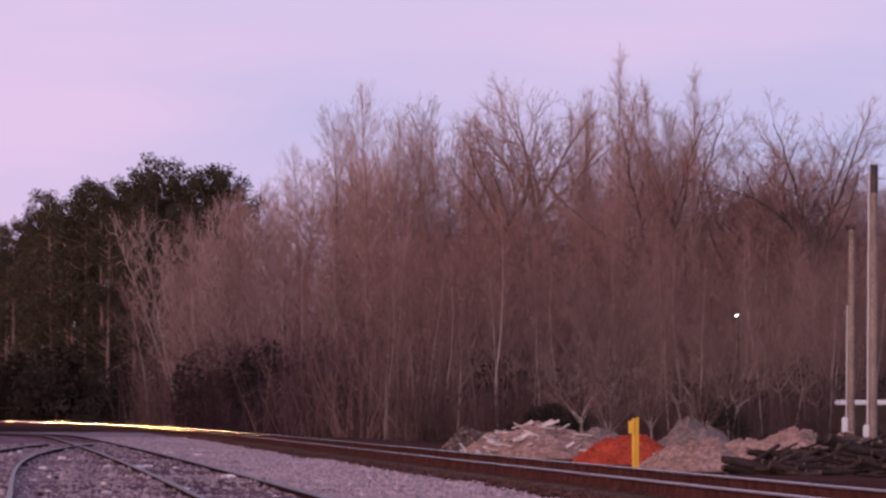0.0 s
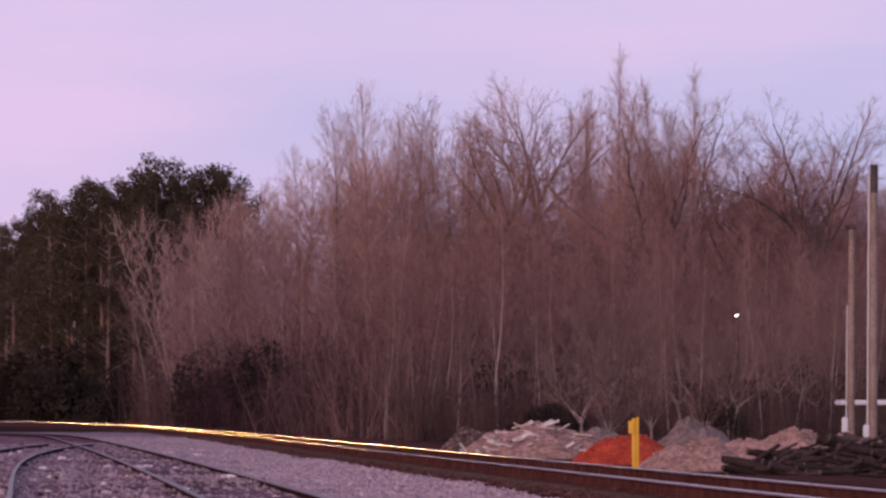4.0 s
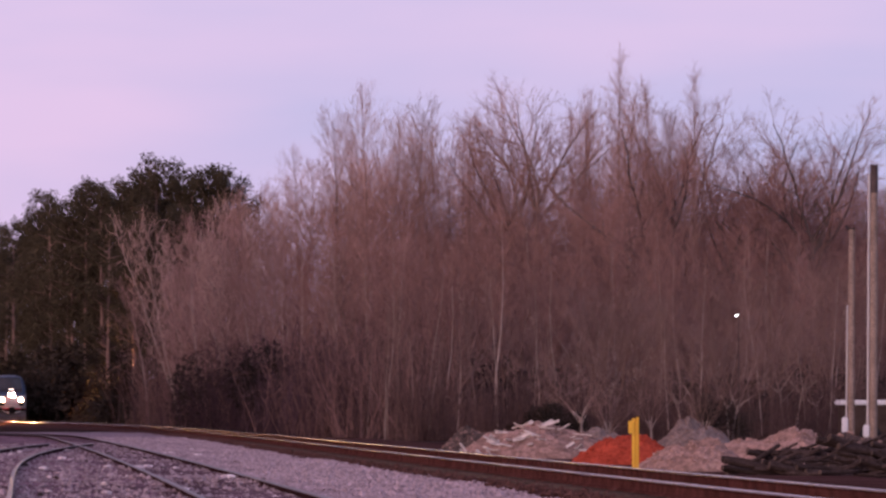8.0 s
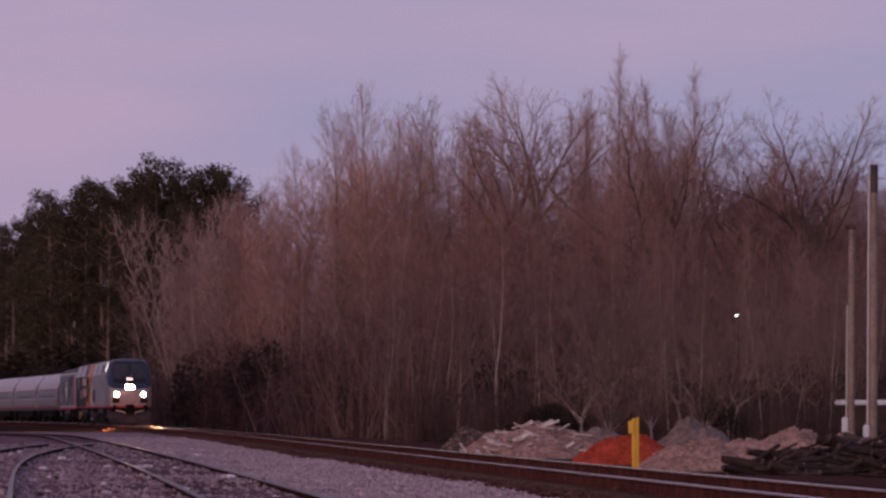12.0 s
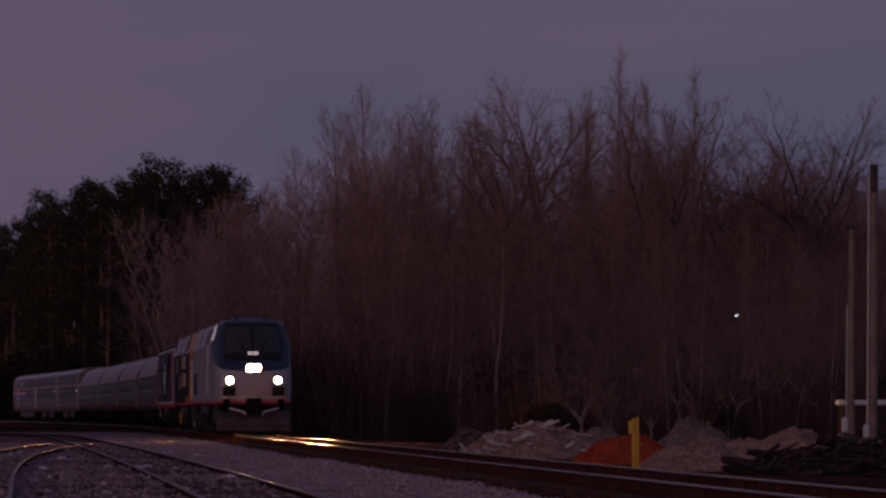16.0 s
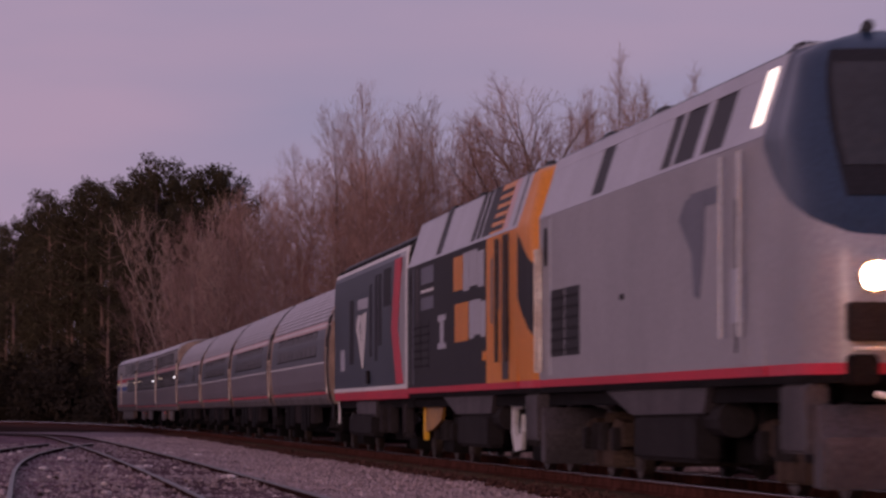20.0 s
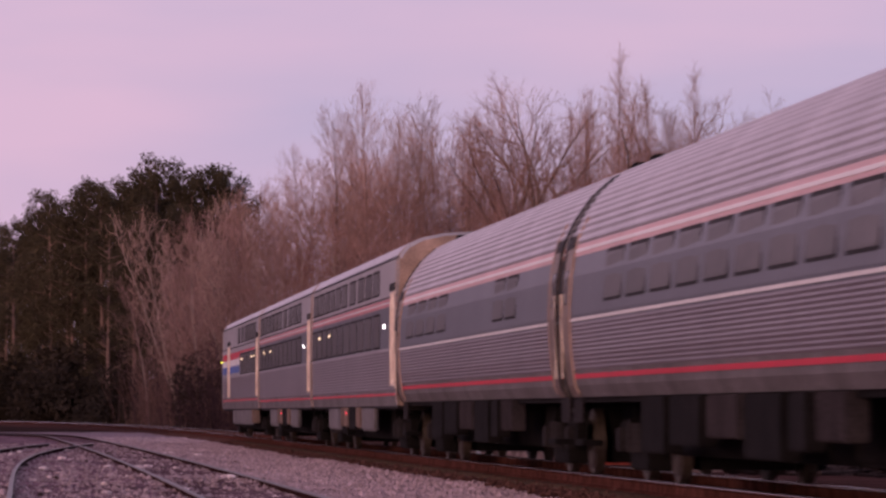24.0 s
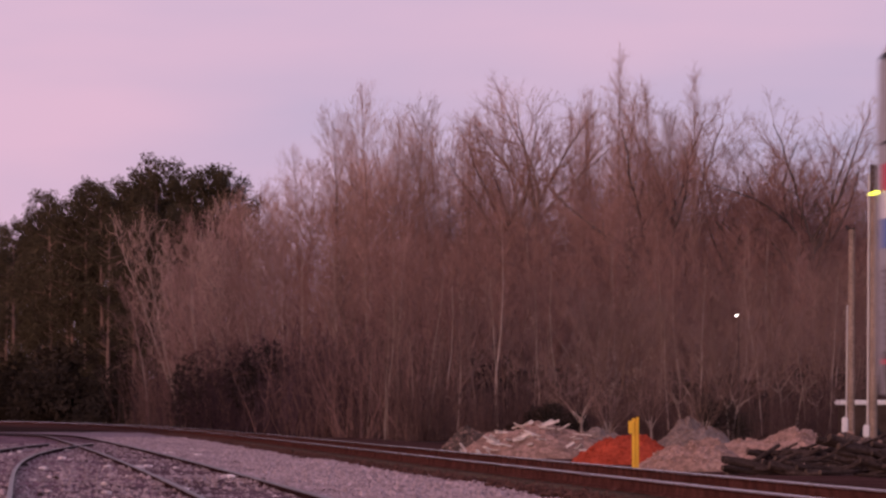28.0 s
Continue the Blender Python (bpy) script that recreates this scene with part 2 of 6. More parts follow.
def part(name, bm, material, parent, label="", kind=""):
    """Links a bmesh, or a ready mesh, as one object under a thing or a part."""
    if isinstance(bm, bpy.types.Mesh):
        me = bm
    else:
        me = bpy.data.meshes.new(name)
        bm.normal_update()
        bm.to_mesh(me)
        bm.free()
    if material is not None and not me.materials:
        me.materials.append(material)
    ob = new(name, me)
    ob.parent = parent
    return tagged(ob, label, kind=kind)


def raw(name, verts, faces, material):
    me = bpy.data.meshes.new(name)
    me.from_pydata([tuple(v) for v in verts], [], [tuple(f) for f in faces])
    me.materials.append(material)
    me.update()
    return me


def box(x0, x1, y0, y1, z0, z1, bevel=0.0):
    bm = bmesh.new()
    bmesh.ops.create_cube(bm, size=1, matrix=Matrix.Translation(((x0 + x1) / 2, (y0 + y1) / 2, (z0 + z1) / 2)) @ Matrix.Diagonal((x1 - x0, y1 - y0, z1 - z0, 1)))
    if bevel:
        bmesh.ops.bevel(bm, geom=bm.edges[:], offset=bevel, segments=2, affect="EDGES")
    return bm


def extrude_x(outline, x0, x1, closed=True, caps=True):
    """A (y, z) outline run along x."""
    bm = bmesh.new()
    a = [bm.verts.new((x0, y, z)) for y, z in outline]
    b = [bm.verts.new((x1, y, z)) for y, z in outline]
    n = len(outline)
    for i in range(n if closed else n - 1):
        j = (i + 1) % n
        bm.faces.new((a[i], b[i], b[j], a[j]))
    if closed and caps:
        bm.faces.new(a), bm.faces.new(b[::-1])
    bmesh.ops.recalc_face_normals(bm, faces=bm.faces[:])
    return bm


def plate_y(points, y0, y1):
    """An (x, z) outline given thickness across the car."""
    bm = bmesh.new()
    a = [bm.verts.new((x, y0, z)) for x, z in points]
    b = [bm.verts.new((x, y1, z)) for x, z in points]
    n = len(points)
    for i in range(n):
        j = (i + 1) % n
        bm.faces.new((a[i], b[i], b[j], a[j]))
    bm.faces.new(a), bm.faces.new(b[::-1])
    bmesh.ops.recalc_face_normals(bm, faces=bm.faces[:])
    return bm


def rod(p, q, r, sides=8, r2=None):
    p, q = Vector(p), Vector(q)
    bm = bmesh.new()
    d = q - p
    m = Matrix.Translation((p + q) / 2) @ d.to_track_quat("Z", "Y").to_matrix().to_4x4()
    bmesh.ops.create_cone(bm, cap_ends=True, segments=sides, radius1=r, radius2=r if r2 is None else r2, depth=d.length, matrix=m)
    return bm


def merged(*bms):
    out = bmesh.new()
    for b in bms:
        me = bpy.data.meshes.new("tmp")
        b.to_mesh(me)
        b.free()
        out.from_mesh(me)
        bpy.data.meshes.remove(me)
    return out


def strip(x0, x1, y, z0, z1, proud=0.004):
    """A painted band on a side at y; it stands a little proud."""
    s = 1 if y > 0 else -1
    return box(x0, x1, min(y, y + s * proud), max(y, y + s * proud), z0, z1)


# ---- the lines of the tracks, seen from above ----
def main_x(y):
    """The main line's centre: a long easy curve, straight near the camera and far away."""
    def curve(v):
        q = v / 100
        return 9.043 + q * (-10.813 + q * (1.273 - 0.3584 * q))
    lo, hi = 15.0, 520.0
    if y < lo:
        return curve(lo) + (y - lo) * (curve(lo + 1) - curve(lo))
    if y > hi:
        return curve(hi) + (y - hi) * (curve(hi) - curve(hi - 1))
    return curve(y)


def siding_x(y):
    d = y - 72.1
    return -3.961 - 0.0978 * d - 6.2e-5 * d * d - (0.003 * (y - 195) ** 2 if y > 195 else 0)


def spur_x(y):
    """A second siding, which leaves the first at a turnout."""
    return siding_x(y) - 3.9 * (1 - min(1, max(0, (y - 60) / 98)) ** 2.7)


def ground_z(x, y):
    return -0.36 + 0.05 * noise.noise((x * 0.11, y * 0.11, 0)) + 0.025 * noise.noise((x * 0.7, y * 0.7, 3))


RAIL_OUTLINE = [(-0.070, -0.180), (0.070, -0.180), (0.066, -0.165), (0.012, -0.150), (0.010, -0.050), (0.034, -0.038), (0.036, -0.026), (0.030, -0.012), (-0.030, -0.012), (-0.036, -0.026), (-0.034, -0.038), (-0.010, -0.050), (-0.012, -0.150), (-0.066, -0.165)]
HEAD_OUTLINE = [(-0.037, -0.024), (0.037, -0.024), (0.036, -0.008), (0.028, -0.0015), (0.013, 0.0), (-0.013, 0.0), (-0.028, -0.0015), (-0.036, -0.008)]


def along(line, outline, y0, y1, offset, z, material, name, step=2.0):
    """An outline (across, up) swept along a track line."""
    n = int((y1 - y0) / step) + 1
    verts, faces, k = [], [], len(outline)
    for i in range(n):
        y = y0 + (y1 - y0) * i / (n - 1)
        d = (line(y + 0.5) - line(y - 0.5))
        f = 1 / math.hypot(1, d)
        for a, u in outline:
            verts.append((line(y) + (offset + a) * f, y - (offset + a) * f * d, z + u))
    for i in range(n - 1):
        for j in range(k):
            a, b = i * k + j, i * k + (j + 1) % k
            faces.append((a, b, b + k, a + k))
    faces += [tuple(range(k - 1, -1, -1)), tuple(range((n - 1) * k, n * k))]
    return raw(name, verts, faces, material)


def tie_mesh():
    bm = box(-1.28, 1.28, -0.11, 0.11, -0.18, 0, 0.012)
    me = bpy.data.meshes.new("tie")
    bm.to_mesh(me)
    bm.free()
    me.materials.append(TIE)
    return me


def build_track(name, label, line, y0, y1, z, head, near, far):
    track = thing(name, label, "railway track", kind="structure")
    for off in (-0.755, 0.755):
        rail = part("rail", along(line, RAIL_OUTLINE, y0, y1, off, z, RUST if head is POLISHED else DARK_RUST, "rail"), None, track)
        part("running_surface", along(line, HEAD_OUTLINE, y0, y1, off, z, head, "running_surface"), None, rail, "polished running surface of the rail" if head is POLISHED else "dull rusty running surface of the rail")
    me = tie_mesh()
    rng = random.Random(len(name))
    y = near
    while y < far:
        d = line(y + 0.5) - line(y - 0.5)
        if y < near + 130:
            t = new("tie", me)
            t.parent = track
            t.matrix_basis = Matrix.Translation((line(y) + rng.uniform(-0.05, 0.05), y, z - 0.185 + rng.uniform(-0.012, 0.006))) @ Matrix.Rotation(-math.atan(d) + rng.uniform(-0.02, 0.02), 4, "Z")
        y += 0.53
    return track


def ballast_bed(name, label, line, y0, y1, outline, material):
    ob = new(name, along(line, outline, y0, y1, 0, 0, material, name, 3.0))
    return tagged(ob, label, "ballast", kind="structure")


def scatter_stones(name, label, seed, count, place, size, material, parent=None):
    """Loose stones as squashed, uneven eight-sided lumps."""
    rng = np.random.default_rng(seed)
    base = np.array([(1, 0, 0), (-1, 0, 0), (0, 1, 0), (0, -1, 0), (0, 0, 0.7), (0, 0, -0.7)], float)
    tri = np.array([(0, 2, 4), (2, 1, 4), (1, 3, 4), (3, 0, 4), (2, 0, 5), (1, 2, 5), (3, 1, 5), (0, 3, 5)])
    pts = np.array([place(rng) for _ in range(count)])
    r = rng.uniform(size[0], size[1], count) * (1 + rng.exponential(0.25, count))
    shape = base[None] * rng.uniform(0.55, 1.25, (count, 6, 1)) + rng.normal(0, 0.12, (count, 6, 3))
    a = rng.uniform(0, 6.28, count)
    c, s = np.cos(a)[:, None], np.sin(a)[:, None]
    x = shape[:, :, 0] * c - shape[:, :, 1] * s
    y = shape[:, :, 0] * s + shape[:, :, 1] * c
    v = np.stack([x, y, shape[:, :, 2]], 2) * r[:, None, None] + pts[:, None, :]
    f = (tri[None] + (np.arange(count) * 6)[:, None, None]).reshape(-1, 3)
    ob = new(name, raw(name, v.reshape(-1, 3).tolist(), f.tolist(), material))
    if parent is not None:
        ob.parent = parent
    return tagged(ob, label, "" if parent else "gravel", kind="stuff")


# ---- ground ----
def build_ground():
    xs = sorted(set([-3000, -1200, -600, -300, -150] + [x * 3 for x in range(-30, 16)] + [60, 90, 150, 300, 600, 1200, 3000]))
    ys = sorted(set([-1500, -500, -200, -60, 0, 20] + [30 + 3 * i for i in range(60)] + [230, 260, 300, 350, 420, 500, 700, 1000, 1600, 2600, 4500]))
    v = [(x, y, (ground_z(x, y) if abs(x) < 200 and y < 420 else -0.4)) for y in ys for x in xs]
    n = len(xs)
    f = [(j * n + i, j * n + i + 1, (j + 1) * n + i + 1, (j + 1) * n + i) for j in range(len(ys) - 1) for i in range(n - 1)]
    tagged(new("ground", raw("ground", v, f, DIRT_GROUND)), "brown dirt ground with dry litter", "ground", kind="structure")
    # the stained yard under the sidings, and the clean stone between siding and main line
    def sheet(name, label, material, left, right, lift, cols):
        v, rows = [], [20 + 2 * i for i in range(116)]
        for y in rows:
            x0, x1 = left(y), right(y)
            for i in range(cols + 1):
                x = x1 + (x0 - x1) * (i / cols) ** 1.3
                v.append((x, y, ground_z(x, y) + lift + 0.02 * noise.noise((x * 2, y * 2, 7))))
        n = cols + 1
        f = [(j * n + i, (j + 1) * n + i, (j + 1) * n + i + 1, j * n + i + 1) for j in range(len(rows) - 1) for i in range(cols)]
        tagged(new(name, raw(name, v, f, material)), label, "gravel", kind="structure")
    sheet("yard", "stained purple-grey gravel yard under the sidings", YARD, lambda y: main_x(y) - 50, lambda y: main_x(y) - 1.8, 0.05, 30)
    sheet("gravel_strip", "clean grey gravel strip beside the main line", GRAVEL, lambda y: siding_x(y) + 1.0 + 0.25 * noise.noise((0, y * 0.3, 5)), lambda y: max(siding_x(y) + 1.3, main_x(y) - 1.70 + 0.08 * noise.noise((3, y * 0.5, 1))), 0.085, 12)


def strip_spot(rng):
    y = 43 + 150 * rng.random() ** 2.0
    lo = max(-0.108 * y - 0.5, siding_x(y) + 0.95)
    x = rng.uniform(lo, max(lo + 0.1, min(0.108 * y + 0.5, main_x(y) - 1.65)))
    return x, y, ground_z(x, y) + 0.09


def yard_spot(rng):
    y = 43 + 120 * rng.random() ** 2.0
    lo = -0.108 * y - 0.5
    x = rng.uniform(lo, siding_x(y) + 1.0)
    return x, y, ground_z(x, y) + (0.08 if abs(x - siding_x(y)) < 1.0 else 0.055)


def shoulder_spot(rng):
    y = 36 + 200 * rng.random() ** 1.8
    a = rng.uniform(-1.4, 1.75)
    return main_x(y) - a, y, -0.21 - max(0, a - 1.5) * 0.14


# ---- trees ----
def frusta(segs, sides):
    """Open tapered tubes: segs are rows of p (3), q (3), radius at p, radius at q."""
    s = np.array(segs, float)
    p, q = s[:, 0:3], s[:, 3:6]
    d = q - p
    d /= np.maximum(np.linalg.norm(d, axis=1, keepdims=True), 1e-6)
    ref = np.where(np.abs(d[:, 2:3]) > 0.9, np.array([[1.0, 0, 0]]), np.array([[0, 0, 1.0]]))
    u = np.cross(d, ref)
    u /= np.linalg.norm(u, axis=1, keepdims=True)
    w = np.cross(d, u)
    a = np.arange(sides) * 2 * np.pi / sides
    ring = np.cos(a)[None, :, None] * u[:, None] + np.sin(a)[None, :, None] * w[:, None]
    v = np.concatenate([p[:, None] + ring * s[:, 6, None, None], q[:, None] + ring * s[:, 7, None, None]], 1).reshape(-1, 3)
    j = np.arange(sides)
    f = np.stack([j, (j + 1) % sides, (j + 1) % sides + sides, j + sides], 1)
    f = f[None] + (np.arange(len(s)) * 2 * sides)[:, None, None]
    # a piece that goes on from the one before it shares that one's end ring
    upright = np.abs(d[:, 2]) > 0.9
    on = np.zeros(len(s), bool)
    on[1:] = (np.abs(p[1:] - q[:-1]).max(1) < 1e-6) & (upright[1:] == upright[:-1])
    f[on, :, 0:2] -= sides
    used, f = np.unique(f, return_inverse=True)
    return v[used], f.reshape(-1, 4)


def cones(segs):
    """Twig tips: thin three-sided spikes."""
    s = np.array(segs, float)
    p, q = s[:, 0:3], s[:, 3:6]
    d = q - p
    u = np.cross(d, np.array([[0.3, 0.5, 0.8]]))
    u /= np.maximum(np.linalg.norm(u, axis=1, keepdims=True), 1e-6)
    w = np.cross(d, u)
    w /= np.maximum(np.linalg.norm(w, axis=1, keepdims=True), 1e-6)
    r = s[:, 6:7]
    v = np.stack([p + u * r, p - 0.5 * u * r + 0.87 * w * r, p - 0.5 * u * r - 0.87 * w * r, q], 1).reshape(-1, 3)
    f = np.array([(0, 1, 3), (1, 2, 3), (2, 0, 3)])
    return v, (f[None] + (np.arange(len(s)) * 4)[:, None, None]).reshape(-1, 3)


def branching_tree(seed, height, habit="leader", stems=1, tilt=0.1, first=0.3, width=0.15, rise=(0.75, 1.2), laterals=40, subs=2.0, twigs=3.0, wob=0.10, lift=0.10, girth=0.010, lean=0.0, fine=1.0, sway=0.03, bark=None, twig=None):
    """A leafless tree. A leader runs through to the top with ascending side branches; a dome forks low into large limbs. Trunk and limbs are one mesh, branches and twigs the other."""
    rng = random.Random(seed)
    wood, thin, spikes = [], [], []

    def turn(d, angle):
        side = d.cross(Vector((rng.gauss(0, 1), rng.gauss(0, 1), rng.gauss(0, 1)))).normalized()
        return (d * math.cos(angle) + side * math.sin(angle)).normalized()

    def shoot(p, d, length, r, level):
        n = 6 if length > 5 else (4, 3)[level - 1]
        joints = [(p.copy(), d.copy(), r)]
        for i in range(n):
            d = Vector((d.x + rng.gauss(0, wob), d.y + rng.gauss(0, wob), d.z + rng.gauss(0, wob) + lift)).normalized()
            q = p + d * (length / n)
            ra, rb = r * (1 - 0.72 * i / n), r * (1 - 0.72 * (i + 1) / n)
            (wood if ra > 0.035 else thin).append((*p, *q, max(ra, 0.010 * fine), max(rb, 0.008 * fine)))
            p = q
            joints.append((p.copy(), d.copy(), rb))
        large = length > 5
        count = int(length * 0.95) + 3 if large else int(length * (subs if level == 1 else twigs)) + 2
        for k in range(count):
            f = 0.18 + 0.82 * (k + rng.random()) / count
            i = min(int(f * n), n - 1)
            base = joints[i][0].lerp(joints[i + 1][0], f * n - i)
            cd = turn(joints[i + 1][1], rng.uniform(0.45, 0.95))
            if level == 2:
                e = base + (cd + Vector((0, 0, 0.15))).normalized() * rng.uniform(0.3, 0.85)
                spikes.append((*base, *e, 0.0075 * fine, 0))
            else:
                cl = length * (0.56 if large else 0.48) * (1.15 - 0.65 * f) * rng.uniform(0.65, 1.2)
                shoot(base, cd, max(cl, 0.5), max(joints[i][2] * 0.55, 0.012), 1 if large else 2)

    for k in range(stems):
        a = k * 6.283 / stems + rng.random()
        t = tilt * rng.uniform(0.5, 1.2) if stems > 1 else 0.0
        p, d = Vector((math.cos(a), math.sin(a), 0)) * (0.12 if stems > 1 else 0) - Vector((0, 0, 0.25)), Vector((math.cos(a) * t + lean, math.sin(a) * t, 1)).normalized()
        tall = height * rng.uniform(0.82, 1.0) if stems > 1 else height
        run = tall * (first * 1.15 if habit == "dome" else 1.0)
        n = 6 if habit == "dome" else 11
        r0 = height * girth * (0.7 if stems > 1 else 1)
        joints = [(p.copy(), d.copy(), r0)]
        for i in range(n):
            d = Vector((d.x + rng.gauss(0, sway), d.y + rng.gauss(0, sway), d.z)).normalized()
            q = p + d * (run / n)
            drop = 0.3 if habit == "dome" else 0.93
            ra, rb = r0 * (1 - drop * i / n), r0 * (1 - drop * (i + 1) / n)
            wood.append((*p, *q, max(ra, 0.012), max(rb, 0.010)))
            p = q
            joints.append((p.copy(), d.copy(), rb))
        if habit == "dome":
            limbs = max(4, laterals)
            for j in range(limbs):
                f = 0.72 + 0.28 * (j + 0.5) / limbs
                i = min(int(f * n), n - 1)
                az, el = j * 2.4 + rng.uniform(-0.4, 0.4), rng.uniform(*rise)
                base = joints[i][0].lerp(joints[i + 1][0], f * n - i)
                shoot(base, Vector((math.cos(az) * math.cos(el), math.sin(az) * math.cos(el), math.sin(el))), height * (1 - first) * rng.uniform(0.7, 1.0) * (0.72 + 0.33 * math.sin(el)), r0 * 0.5, 1)
            continue
        for j in range(laterals):
            g = (j + rng.random()) / laterals
            f = first + (0.98 - first) * g
            i = min(int(f * n), n - 1)
            base = joints[i][0].lerp(joints[i + 1][0], f * n - i)
            az, el = j * 2.4 + rng.uniform(-0.5, 0.5), rise[0] + (rise[1] - rise[0]) * g + rng.uniform(-0.12, 0.12)
            shape = (0.45 + 0.55 * g / 0.35) if g < 0.35 else max(0.16, math.sqrt(max(0.0, 1 - ((g - 0.35) / 0.68) ** 2)))
            shoot(base, Vector((math.cos(az) * math.cos(el), math.sin(az) * math.cos(el), math.sin(el))), max(0.5, height * width * shape * rng.uniform(0.65, 1.25)), max(0.016, 0.42 * joints[i][2]), 1)
    v, f = frusta(wood, 6)
    v1, f1 = frusta(thin, 3)
    v2, f2 = cones(spikes)
    k = height / max(v[:, 2].max(), v1[:, 2].max(), v2[:, 2].max())
    return raw("trunk", (v * k).tolist(), f.tolist(), bark or BARK), raw("crown", (v1 * k).tolist() + (v2 * k).tolist(), f1.tolist() + (f2 + len(v1)).tolist(), twig or TWIG)


def stand_tree(name, meshes, x, y, turn, scale, label, category, group):
    """One tree on the ground."""
    ob = thing(name, label, category, group, at=Matrix.Translation((x, y, ground_z(x, y))) @ Matrix.Rotation(turn, 4, "Z"))
    for n, me in zip(("trunk", "crown"), meshes):
        p = part(n, me, None, ob)
        p.scale = (scale, scale, scale)
    return ob


def px(x, y, depth):
    """World x of a direction given as a fraction of the view, at some depth."""
    return (x - 784) / 7737 * depth


def beyond_line(x, depth, clear=7.0):
    """The least depth, from a given one on, at which that direction is clear of the main line on its far side."""
    y = max(60.0, depth)
    while y < 700 and px(x, 0, y) - main_x(y) < clear:
        y += 2
    return y


def tops(y, depth):
    return 0.846 + (730.7 - y) / 7737 * depth + 0.36


def pine_meshes(seed, height, crown_from=0.25, width=0.22, tufts=44, leaf=1.0):
    rng = random.Random(seed)
    wood, tufts_v, tufts_f = [], [], []
    lean = Vector((rng.gauss(0, 0.02), rng.gauss(0, 0.02), 1))
    for i in range(8):
        wood.append((*(lean * (height * i / 8 - 0.2)), *(lean * (height * (i + 1) / 8 - 0.2)), height * 0.014 * (1 - i / 9), height * 0.014 * (1 - (i + 1) / 9)))

    def tuft(c, size, n):
        for _ in range(n):
            o = c + Vector((rng.gauss(0, 1), rng.gauss(0, 1), rng.gauss(0, 0.8))).normalized() * size * rng.uniform(0.9, 1.9)
            d = Vector((rng.gauss(0, 1), rng.gauss(0, 1), rng.gauss(0.4, 0.8))).normalized() * rng.uniform(0.12, 0.26) * leaf
            s = d.cross(Vector((rng.gauss(0, 1), rng.gauss(0, 1), rng.gauss(0, 1)))).normalized() * rng.uniform(0.06, 0.12) * leaf
            k = len(tufts_v)
            tufts_v.extend([o - s, o + s, o + d + s * 0.3, o + d - s * 0.3])
            tufts_f.append((k, k + 1, k + 2, k + 3))

    n = 56
    for k in range(n):
        f = crown_from + (1 - crown_from) * (k + rng.random()) / n
        a = rng.random() * 6.28
        round_top = math.sqrt(max(0.02, 1 - ((f - 0.55) / 0.47) ** 2)) if f > 0.55 else 0.72 + 0.5 * (f - crown_from)
        ln = height * width * round_top * rng.uniform(0.6, 1.15)
        p = lean * (height * f - 0.2)
        q = p + Vector((math.cos(a) * ln, math.sin(a) * ln, ln * rng.uniform(0.15, 0.75)))
        wood.append((*p, *q, 0.06, 0.02))
        tuft(q + Vector((0, 0, 0.15)), 0.46 * height / 24, tufts * 2)
        for j in range(2):
            tuft(p.lerp(q, 0.45 + 0.3 * j + rng.uniform(-0.08, 0.08)) + Vector((0, 0, 0.1)), 0.36 * height / 24, tufts)
    v, fc = frusta(wood, 5)
    k = height / max(o.z for o in tufts_v)
    trunk = raw("trunk", (v * k).tolist(), fc.tolist(), BARK)
    return trunk, raw("crown", [o * k for o in tufts_v], tufts_f, NEEDLE)


def shrub_mesh(seed, height, count, material, spread=0.5):
    """A tangle of thin upright stems with side twigs."""
    rng = random.Random(seed)
    fine, spikes = [], []
    for _ in range(count):
        p = Vector((rng.gauss(0, spread * height * 0.5), rng.gauss(0, spread * height * 0.5), -0.1))
        d = Vector((rng.gauss(0, 0.22), rng.gauss(0, 0.22), 1)).normalized()
        h = height * rng.uniform(0.45, 1.0)
        last, r = p, rng.uniform(0.012, 0.03)
        for i in range(3):
            nx = last + (d + Vector((rng.gauss(0, 0.14), rng.gauss(0, 0.14), 0))).normalized() * h / 3
            fine.append((*last, *nx, r, r * 0.7))
            r *= 0.7
            for _k in range(5):
                b = last.lerp(nx, rng.random())
                e = b + Vector((rng.gauss(0, 0.22), rng.gauss(0, 0.22), rng.uniform(0.05, 0.35))) * h * 0.6
                spikes.append((*b, *e, 0.010, 0))
            last = nx
    v1, f1 = frusta(fine, 3)
    v2, f2 = cones(spikes)
    return raw("shrub", v1.tolist() + v2.tolist(), f1.tolist() + (f2 + len(v1)).tolist(), material)


def leafy_mesh(seed, height, count, material, leaf=1.0):
    rng = random.Random(seed)
    v, f = [], []
    lobes = [(rng.gauss(0, 0.28), rng.gauss(0, 0.28), rng.uniform(0.25, 0.8), rng.uniform(0.18, 0.32)) for _ in range(9)]
    for _ in range(count):
        lx, ly, lz, lr = rng.choice(lobes)
        n = Vector((rng.gauss(0, 1), rng.gauss(0, 1), rng.gauss(0, 1))).normalized() * lr * rng.uniform(0.6, 1.05)
        c = Vector((lx + n.x, ly + n.y, max(0.0, lz + n.z))) * height
        d = Vector((rng.gauss(0, 1), rng.gauss(0, 1), rng.gauss(0, 1))).normalized() * rng.uniform(0.10, 0.2) * leaf
        s = d.orthogonal().normalized() * rng.uniform(0.04, 0.09) * leaf
        k = len(v)
        v += [c - d, c + s, c + d, c - s]
        f.append((k, k + 1, k + 2, k + 3))
    return raw("foliage", v, f, material)


